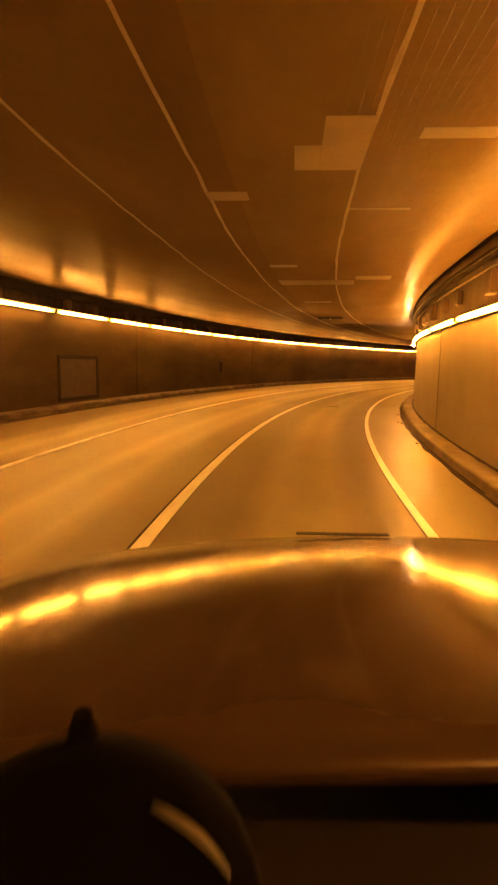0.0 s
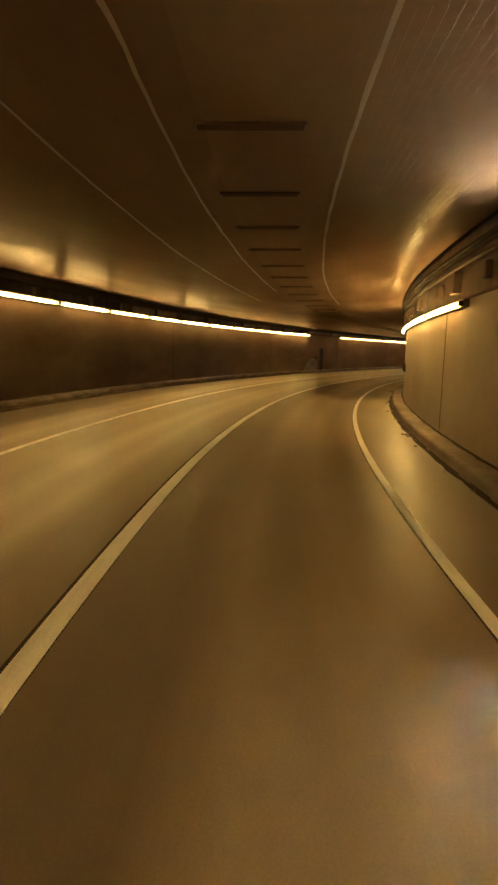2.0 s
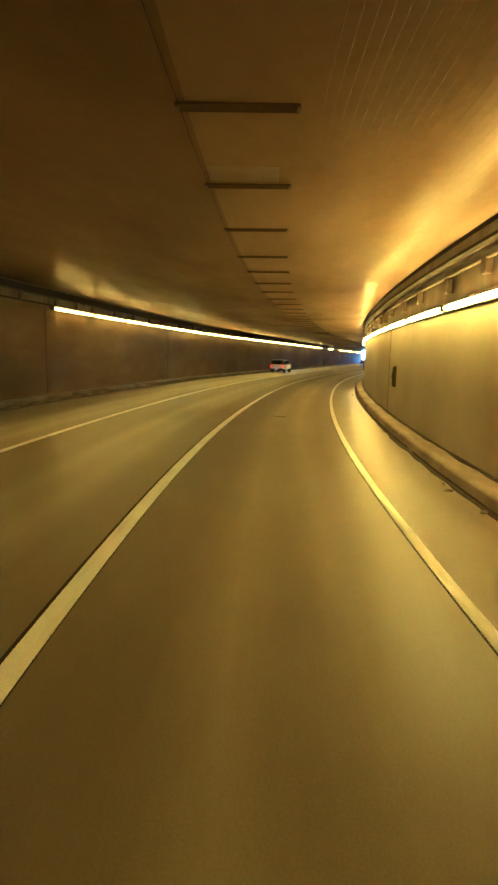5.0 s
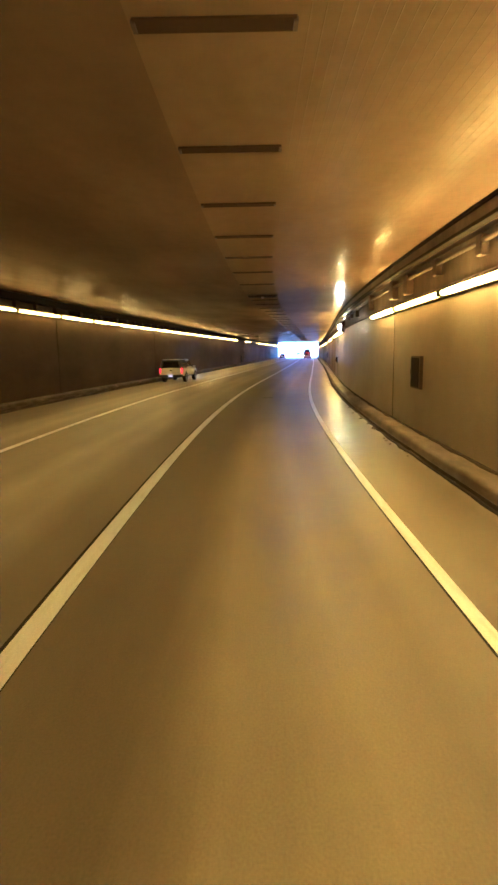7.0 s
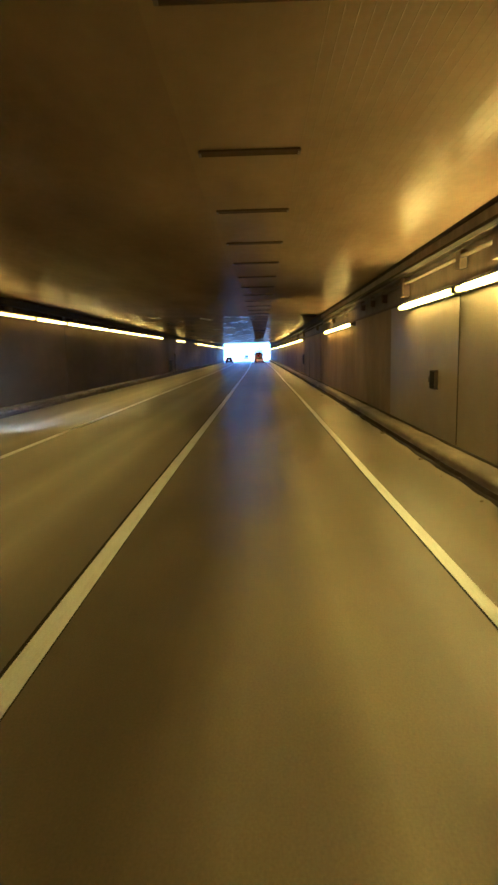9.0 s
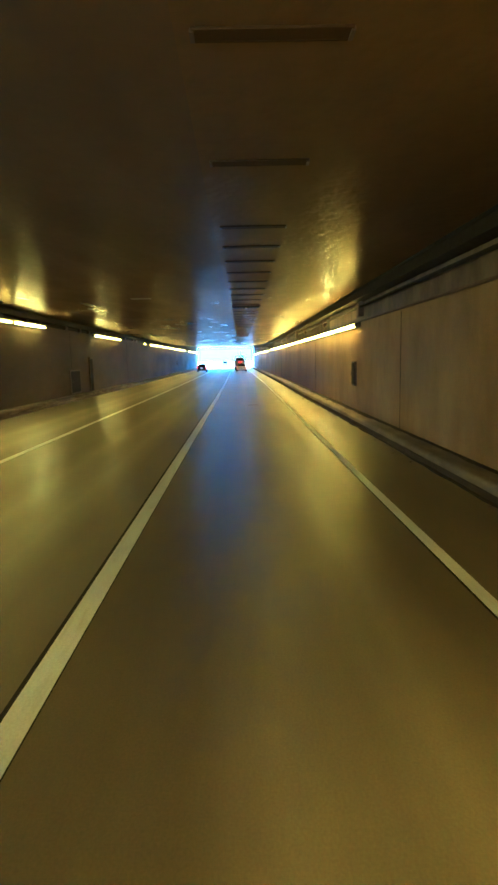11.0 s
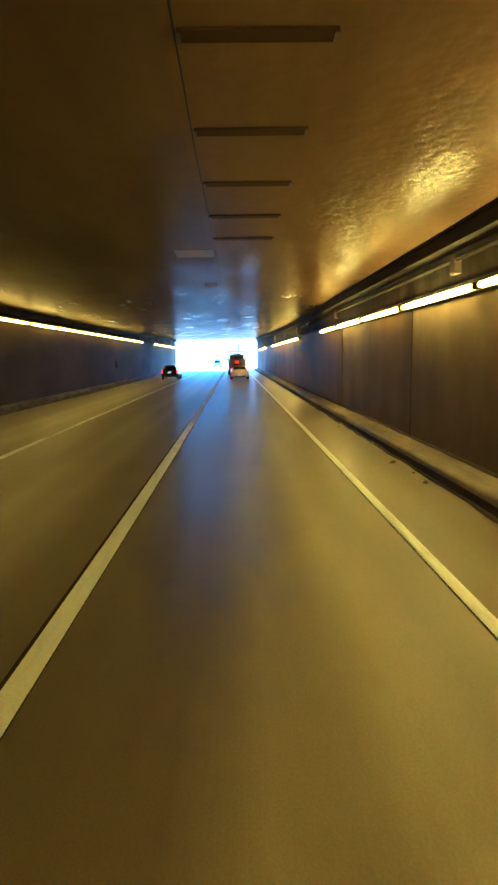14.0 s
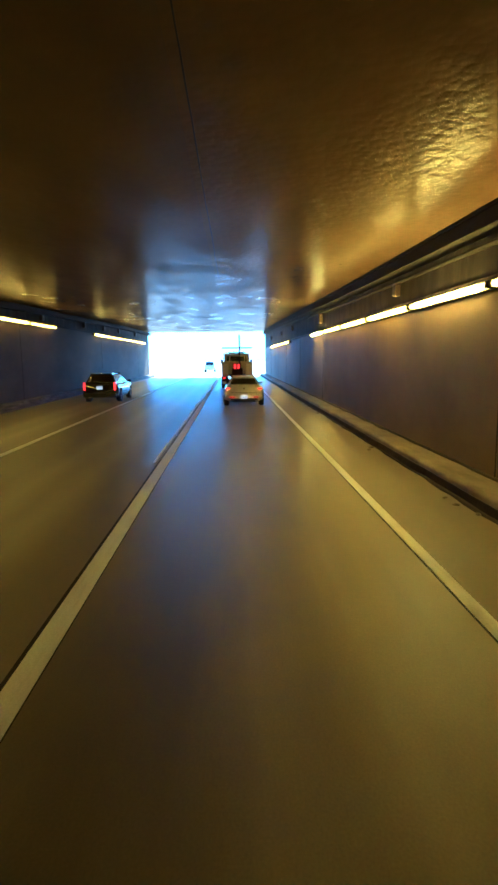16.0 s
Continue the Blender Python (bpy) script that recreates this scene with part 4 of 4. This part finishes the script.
def car(name, m, label, category, mat, keys, cab, lamps, wheels, plate, lamp_mat, extras=None):
    """keys: (y, half width, bottom, belt); cab: (base back, top back, top front, base front, half width at base, at roof, roof height)."""
    th = empty(name, m, label, category)
    rings = [body_ring(*k) for k in smooth_stations(keys, 26)]
    part("body", loft(rings), mat, th, smooth=True)
    yb, yt, ft, fb, wb, wt, zr = cab
    zb = [float(np.interp(y, [k[0] for k in keys], [k[3] for k in keys])) - 0.02 for y in (yb, fb)]
    lo = [(-wb, yb, zb[0]), (wb, yb, zb[0]), (wb, fb, zb[1]), (-wb, fb, zb[1])]
    hi = [(-wt, yt, zr - 0.05), (wt, yt, zr - 0.05), (wt, ft, zr - 0.05), (-wt, ft, zr - 0.05)]
    bm = bmesh.new()
    v = [bm.verts.new(p) for p in lo + hi]
    for f in ((0, 1, 5, 4), (1, 2, 6, 5), (2, 3, 7, 6), (3, 0, 4, 7), (4, 5, 6, 7), (3, 2, 1, 0)):
        bm.faces.new([v[i] for i in f])
    bmesh.ops.bevel(bm, geom=[e for e in bm.edges if max(q.co.z for q in e.verts) > zb[0] + 0.1], offset=0.06, segments=3, profile=0.5, affect="EDGES")
    bmesh.ops.recalc_face_normals(bm, faces=bm.faces)
    part("cabin", bm, mat, th)
    part("roof", loft([body_ring(yt + (ft - yt) * t, wt * 0.97, zr - 0.06, zr - 0.012, 0.022) for t in (0.02, 0.3, 0.7, 0.98)]), mat, th, smooth=True)

    def cut(a, b, c, d, e=0.10, f=0.14):
        a, b, c, d = map(Vector, (a, b, c, d))
        q = lambda s, t: a.lerp(b, s).lerp(d.lerp(c, s), t)
        return [q(e, f), q(1 - e, f), q(1 - e, 1 - 0.1), q(e, 1 - 0.1)]
    part("rear_window", panel(cut(lo[0], lo[1], hi[1], hi[0], 0.07), 0.004, bow=0.015), GLASS, th, "dark tinted rear window", True)
    part("windscreen", panel(cut(lo[2], lo[3], hi[3], hi[2], 0.06), 0.004, bow=0.015), GLASS, th, smooth=True)
    for sgn, (a, b, c, d) in ((1, (lo[1], lo[2], hi[2], hi[1])), (-1, (lo[3], lo[0], hi[0], hi[3]))):
        quad = cut(a, b, c, d, 0.06, 0.14)
        mid = lambda s: (quad[0].lerp(quad[1], s), quad[3].lerp(quad[2], s))
        for s0, s1 in ((0.0, 0.47), (0.53, 1.0)):
            p0, p3 = mid(s0)
            p1, p2 = mid(s1)
            part("side_window", panel([p0, p1, p2, p3], 0.004, 4, 3), GLASS, th)
        yk = fb - 0.25
        part("mirror", box(0.2, 0.1, 0.13, (sgn * (wb + 0.16), yk, zb[1] + 0.1), 0.03), mat, th)
    for x, z, sx, sz, y in lamps:
        for sgn in (1, -1):
            part("tail_lamp", box(sx, 0.05, sz, (sgn * x, y, z), 0.015), lamp_mat, th, "lit red tail lamp")
    for y, r, width in wheels:
        wy = float(np.interp(y, [k[0] for k in keys], [k[1] for k in keys]))
        for sgn in (1, -1):
            part("wheel_well", cyl(r * 1.13, 0.02, (sgn * (wy - 0.006), y, r + 0.02), "X", 28), TRIM, th)
            wheel(th, sgn * (wy - width / 2 + 0.012), y, r, width)
    number_plate(th, *plate)
    if extras:
        extras(th)
    return th


def coupe_extras(th):
    part("rear_bumper", loft([body_ring(-0.03, 0.82, 0.3, 0.56, 0.0), body_ring(0.03, 0.87, 0.28, 0.6, 0.0), body_ring(0.2, 0.9, 0.26, 0.62, 0.0)]), WHITE_CAR, th, smooth=True)
    part("diffuser", box(1.25, 0.06, 0.16, (0, -0.03, 0.31), 0.02), TRIM, th, "black lower bumper insert")
    for x in (-0.55, 0.55):
        part("exhaust_tip", cyl(0.05, 0.1, (x, -0.05, 0.28), "Y", 16), CHROME, th)
        # reflectors emit a little in place of light thrown back
        part("reflector", box(0.22, 0.02, 0.05, (x, -0.065, 0.45), 0.006, 1), TAIL_DIM, th, "red bumper reflector with a faint glow of its own")
    part("boot_seam", box(1.2, 0.012, 0.012, (0, -0.012, 0.66)), TRIM, th)
    part("badge", box(0.1, 0.01, 0.05, (0, -0.02, 0.84), 0.004, 1), CHROME, th)
    part("spoiler", box(1.3, 0.12, 0.03, (0, 0.06, 1.0), 0.01), WHITE_CAR, th)


car("sports_coupe", frame_at(276.1, 2.0, 0), "white two-door sports coupe with lit tail lamps ahead in the lane", "car", WHITE_CAR,
    [(0.0, 0.80, 0.36, 0.90), (0.12, 0.88, 0.3, 0.97), (0.5, 0.93, 0.24, 0.99), (1.2, 0.94, 0.2, 0.96), (3.2, 0.92, 0.2, 0.93), (4.2, 0.89, 0.22, 0.82), (4.62, 0.74, 0.3, 0.66)],
    (0.35, 1.15, 2.5, 3.35, 0.78, 0.56, 1.38), [(0.74, 0.84, 0.2, 0.075, 0.02)], [(0.9, 0.345, 0.24), (3.72, 0.345, 0.23)], (-0.075, 0.46), TAIL, coupe_extras)


def wagon_extras(th):
    part("rear_bumper", box(1.72, 0.2, 0.28, (0, 0.03, 0.42), 0.06, 3), BLACK_CAR, th)
    part("chrome_strip", box(0.9, 0.02, 0.035, (0, -0.01, 0.93), 0.008, 1), CHROME, th, "thin chrome strip over the plate")
    for x in (-0.5, 0.5):
        part("exhaust_tip", box(0.16, 0.08, 0.07, (x, -0.06, 0.3), 0.02), CHROME, th)
    for x in (-0.55, 0.55):
        part("roof_rail", box(0.03, 1.9, 0.03, (x, 1.4, 1.5), 0.01, 1), CHROME, th)


car("estate_car", frame_at(279.7, -5.45, 0), "glossy black estate car with upright red tail lamps", "car", BLACK_CAR,
    [(0.0, 0.82, 0.34, 0.95), (0.1, 0.9, 0.28, 1.0), (0.6, 0.92, 0.22, 1.0), (3.4, 0.92, 0.2, 0.96), (4.3, 0.9, 0.22, 0.9), (4.86, 0.76, 0.3, 0.7)],
    (0.06, 0.55, 2.7, 3.6, 0.8, 0.6, 1.5), [(0.79, 0.86, 0.11, 0.42, 0.0)], [(1.0, 0.35, 0.24), (3.88, 0.35, 0.24)], (-0.03, 0.78), TAIL, wagon_extras)


def pickup_extras(th):
    part("tailgate", box(1.5, 0.04, 0.5, (0, -0.016, 0.83), 0.02), PALE_PICKUP, th)
    part("gate_handle", box(0.2, 0.03, 0.07, (0, -0.05, 0.92), 0.01, 1), TRIM, th)
    part("rear_bumper", box(1.85, 0.16, 0.2, (0, -0.06, 0.5), 0.04), TRIM, th, "dark step bumper")
    cap = loft([[(-0.84, y, 1.06), (0.84, y, 1.06), (0.8, y, 1.4), (0.66, y, 1.72), (-0.66, y, 1.72), (-0.8, y, 1.4)] for y in (0.04, 2.0)])
    bmesh.ops.bevel(cap, geom=cap.edges[:], offset=0.05, segments=2, affect="EDGES")
    part("bed_cap", cap, TRIM, th, "dark canopy over the bed")
    part("cap_roof", box(1.3, 1.9, 0.03, (0, 1.02, 1.73), 0.012), PALE_PICKUP, th, "pale roof of the canopy")
    for sgn in (1, -1):
        part("cap_side_window", box(0.012, 1.5, 0.24, (sgn * 0.795, 1.0, 1.36), 0.004, 1), GLASS, th)
    part("cap_window", panel([(-0.64, 0.04, 1.14), (0.64, 0.04, 1.14), (0.58, 0.04, 1.6), (-0.58, 0.04, 1.6)], 0.012), GLASS, th)


PICK = [(0.0, 0.88, 0.5, 1.06), (0.1, 0.92, 0.46, 1.08), (1.9, 0.93, 0.42, 1.08), (4.0, 0.93, 0.42, 1.06), (5.0, 0.91, 0.44, 1.04), (5.5, 0.84, 0.5, 0.9)]
car("pickup_truck", frame_at(150.8, -6.85, 0), "off-white pickup truck with a dark canopy over its bed", "pickup truck", PALE_PICKUP, PICK,
    (2.05, 2.15, 3.3, 4.1, 0.82, 0.66, 1.72), [(0.84, 0.9, 0.12, 0.36, 0.0)], [(1.15, 0.38, 0.25), (4.5, 0.38, 0.25)], (-0.15, 0.53), TAIL, pickup_extras)
car("suv", frame_at(345.0, -2.2, 0), "grey-blue sport utility vehicle out in the daylight", "car", GREY_SUV,
    [(0.0, 0.84, 0.42, 1.0), (0.1, 0.9, 0.36, 1.06), (3.3, 0.91, 0.34, 1.04), (4.2, 0.88, 0.36, 0.98), (4.6, 0.78, 0.4, 0.8)],
    (0.06, 0.25, 2.6, 3.5, 0.82, 0.64, 1.75), [(0.8, 0.95, 0.12, 0.3, 0.0)], [(0.95, 0.36, 0.24), (3.6, 0.36, 0.24)], (-0.03, 0.7), TAIL_DIM)


def service_truck(m):
    th = empty("service_truck", m, "dull cream service truck with tool lockers, beacons and a tall mast", "truck")
    part("chassis", box(0.9, 6.4, 0.22, (0, 3.3, 0.62), 0.03), TRIM, th)
    part("rear_bumper", box(2.2, 0.14, 0.2, (0, 0.05, 0.6), 0.03), TRIM, th)
    part("deck", box(1.2, 3.4, 0.1, (0, 1.9, 0.95), 0.02), DARK, th)
    for sgn in (1, -1):
        lk = part("tool_locker", box(0.52, 3.3, 1.05, (sgn * 0.86, 1.9, 1.45), 0.04), AMBER_BODY, th, "dull cream tool locker")
        for k in range(3):
            part("locker_door", box(0.02, 0.95, 0.8, (sgn * 1.125, 0.85 + k * 1.06, 1.45), 0.01, 1), AMBER_BODY, lk)
        part("end_panel", box(0.4, 0.02, 0.8, (sgn * 0.86, 0.24, 1.45), 0.006, 1), PALE_PICKUP, lk)
        part("tail_lamp", box(0.14, 0.04, 0.12, (sgn * 0.95, 0.0, 0.82), 0.01), TAIL, th, "lit red tail lamp")
        for y, r in ((1.5, 0.45), (5.6, 0.45)):
            wheel(th, sgn * 0.92, y, r, 0.3 if y > 2 else 0.5, STEEL)
        part("mud_flap", box(0.5, 0.02, 0.5, (sgn * 0.85, 0.85, 0.45), 0.005, 1), RUBBER, th)
        part("mirror", box(0.2, 0.08, 0.34, (sgn * 1.2, 5.4, 1.95), 0.03), TRIM, th)
        part("frame_post", box(0.07, 0.07, 1.0, (sgn * 0.55, 0.4, 1.9), 0.01, 1), AMBER_BODY, th)
    part("cross_bar", box(2.2, 0.09, 0.09, (0, 0.4, 2.98), 0.01, 1), DARK, th)
    part("cross_bar", box(1.17, 0.07, 0.07, (0, 0.4, 2.42), 0.01, 1), AMBER_BODY, th)
    part("mast", cyl(0.055, 2.95, (0.18, 0.42, 2.45), "Z", 12), DARK, th)
    part("winch", box(0.8, 0.9, 0.5, (0, 0.9, 1.25), 0.06), DARK, th)
    for x, z in ((-0.16, 1.72), (0.1, 1.72), (-0.16, 1.56), (0.1, 1.56)):
        part("brake_lamp", cyl(0.09, 0.05, (x, 0.34, z), "Y", 18), TAIL, th, "lit red brake lamp")
    part("lamp_board", box(0.62, 0.04, 0.42, (-0.03, 0.4, 1.66), 0.01, 1), DARK, th)
    cb = box(2.05, 1.9, 1.75, (0, 5.0, 1.75), 0.12, 3)
    part("cab", cb, AMBER_BODY, th)
    part("rear_window", panel([(-0.8, 4.05, 2.0), (0.8, 4.05, 2.0), (0.76, 4.05, 2.42), (-0.76, 4.05, 2.42)], 0.004), GLASS, th)
    part("hood", box(1.9, 1.1, 0.9, (0, 6.4, 1.2), 0.1, 3), AMBER_BODY, th)
    part("beacon_bar", box(1.3, 0.25, 0.1, (0, 4.6, 2.68), 0.03), TRIM, th)
    for x in (-0.4, 0.4):
        part("beacon", cyl(0.09, 0.12, (x, 4.6, 2.78), "Z", 16), glowing("blue_white_beacon", (0.5, 0.75, 1.0), 0.6), th, "pale glowing beacon")
    number_plate(th, -0.03, 0.6)
    return th


service_truck(frame_at(291.5, 1.85, 0))


# headlamps of the cars in the far lane
def headlamps(s, u, length, z, half):
    for sgn in (1, -1):
        lamp = new("headlamp_beam", bpy.data.lights.new("headlamp_beam", "SPOT"))
        lamp.data.energy, lamp.data.color, lamp.data.spot_size, lamp.data.spot_blend, lamp.data.shadow_soft_size = 260.0, (0.75, 0.86, 1.0), radians(62), 0.7, 0.08
        lamp.matrix_world = look(at(s + length + 0.1, u + sgn * half, z), at(s + length + 14, u + sgn * half * 0.6, 0.0))


headlamps(279.7, -5.45, 4.86, 0.68, 0.62)
headlamps(150.8, -6.85, 5.5, 0.85, 0.65)

# ---- the truck whose bonnet the drive starts over ----
BONNET = plain("dusty_black_bonnet_paint", (0.07, 0.045, 0.028), 0.13, 0.0, 0.35, vary=0.7, scale=2.5)
POD_GLINT = plain("pod_glint_metal", (0.12, 0.11, 0.1), 0.5, 0.6)
DASH = plain("black_dashboard_vinyl", (0.002, 0.0018, 0.003), 0.8, spec=0.05)

DASH_TOP = plain("brown_black_dash_top", (0.02, 0.015, 0.012), 0.7, spec=0.2)


def own_truck():
    start = PATH[0][1]
    yaw = radians(1.66)
    th = empty("bonnet_truck", Matrix.Translation((start.translation.x, start.translation.y, 0)) @ Matrix.Rotation(yaw, 4, "Z"),
               "dark glossy truck front with a broad crowned bonnet and dashboard", "truck")
    cx, half = 0.42, 1.2
    rows = []
    ny, nx = 22, 28
    for j in range(ny + 1):
        t = j / ny
        y = 0.5 + 1.12 * t
        row = []
        for i in range(nx + 1):
            s = 2 * i / nx - 1
            x = cx + half * s * (1.0 - 0.07 * t ** 3)
            z = 1.8615 - 0.133 * t ** 1.6 - 0.085 * s * s - 0.05 * abs(s) ** 10
            row.append((x, y - 0.08 * s * s * t, z))
        rows.append(row)
    bm = bmesh.new()
    g = [[[bm.verts.new((x, y, z - d)) for x, y, z in r] for r in rows] for d in (0.0, 0.03)]
    for d in (0, 1):
        for j in range(ny):
            for i in range(nx):
                bm.faces.new((g[d][j][i], g[d][j][i + 1], g[d][j + 1][i + 1], g[d][j + 1][i]))
    rim = [(0, i) for i in range(nx)] + [(j, nx) for j in range(ny)] + [(ny, i) for i in range(nx, 0, -1)] + [(j, 0) for j in range(ny, 0, -1)]
    for (j, i), (q, p) in zip(rim, rim[1:] + rim[:1]):
        bm.faces.new((g[0][j][i], g[0][q][p], g[1][q][p], g[1][j][i]))
    bmesh.ops.recalc_face_normals(bm, faces=bm.faces)
    part("bonnet", bm, BONNET, th, "glossy dark crowned bonnet", True)
    part("bonnet_ornament", box(0.27, 0.02, 0.005, (0.28, 1.6, 1.738), 0.002, 1), TRIM, th, "thin dark lip at the bonnet's edge")
    part("nose", box(2.1, 0.1, 0.62, (cx, 1.44, 1.3), 0.04), BONNET, th)
    for k in range(5):
        part("grille_bar", box(1.1, 0.04, 0.05, (cx, 1.5, 1.08 + 0.1 * k), 0.012, 1), CHROME, th)
    part("front_bumper", box(2.3, 0.2, 0.26, (cx, 1.48, 0.72), 0.05), CHROME, th)
    for sgn in (1, -1):
        part("headlamp", cyl(0.11, 0.06, (cx + sgn * 0.9, 1.5, 1.3), "Y", 20), GLASS, th)
        part("fender", box(0.16, 0.92, 0.55, (cx + sgn * 1.08, 1.05, 1.24), 0.06), BONNET, th)
        wheel(th, cx + sgn * 0.98, 1.0, 0.46, 0.28, STEEL)
        part("rail", box(0.1, 2.6, 0.18, (cx + sgn * 0.4, 0.3, 0.62), 0.02), TRIM, th)
    part("engine_cover", box(1.3, 0.8, 0.7, (cx, 1.0, 1.05), 0.08), TRIM, th)
    part("axle", cyl(0.06, 1.9, (cx, 1.0, 0.46), "X", 12), TRIM, th)
    part("cab_floor", box(1.8, 1.5, 0.1, (cx, -0.1, 0.8), 0.02), TRIM, th)
    part("bulkhead", box(2.2, 0.08, 0.9, (cx, 0.44, 1.24), 0.03), DASH_TOP, th)
    # dashboard and instrument pod
    dash = loft([[(x, 0.2, 1.3), (x, 0.2, 1.64), (x, 0.24, 1.7), (x, 0.42, 1.785), (x, 0.495, 1.79), (x, 0.495, 1.3)] for x in (cx - 1.1, cx - 0.5, cx, cx + 0.5, cx + 1.1)])
    part("dashboard", dash, DASH_TOP, th)
    pod = []
    for k in range(17):
        a = math.pi * k / 16
        pod.append((math.cos(a), math.sin(a)))
    px = -0.104
    rings = []
    for y, r, z in ((0.42, 0.098, 1.78), (0.385, 0.113, 1.845), (0.345, 0.121, 1.857), (0.325, 0.121, 1.855)):
        rings.append([(px + r * c, y, z + r * q) for c, q in pod])
    part("instrument_pod", loft(rings), DASH, th, "domed black instrument hood", True)
    # tapered arc modelled in the shape of the highlight on the pod's rim
    rim_rings = []
    for k in range(25):
        a = 0.46 + 0.66 * k / 24
        c, q = math.cos(a), math.sin(a)
        rim_rings.append([(px + (0.109 + 0.003 * math.sin(0.06 + 3.02 * k / 24) * math.cos(b)) * c, 0.322 + 0.004 * math.sin(b), 1.855 + (0.109 + 0.003 * math.sin(0.06 + 3.02 * k / 24) * math.cos(b)) * q) for b in (0, 1.05, 2.09, 3.14, 4.19, 5.24)])
    part("pod_rim_glint", loft(rim_rings), POD_GLINT, th, "pale arc shaped as the highlight on the instrument hood's rim", True)
    part("pod_knob", cyl(0.011, 0.018, (px - 0.006, 0.36, 1.981), "Z", 14, 0.006)
         , DASH, th)
    part("pod_column", box(0.19, 0.09, 0.18, (px, 0.37, 1.79), 0.03), DASH, th)
    return th


own_truck()
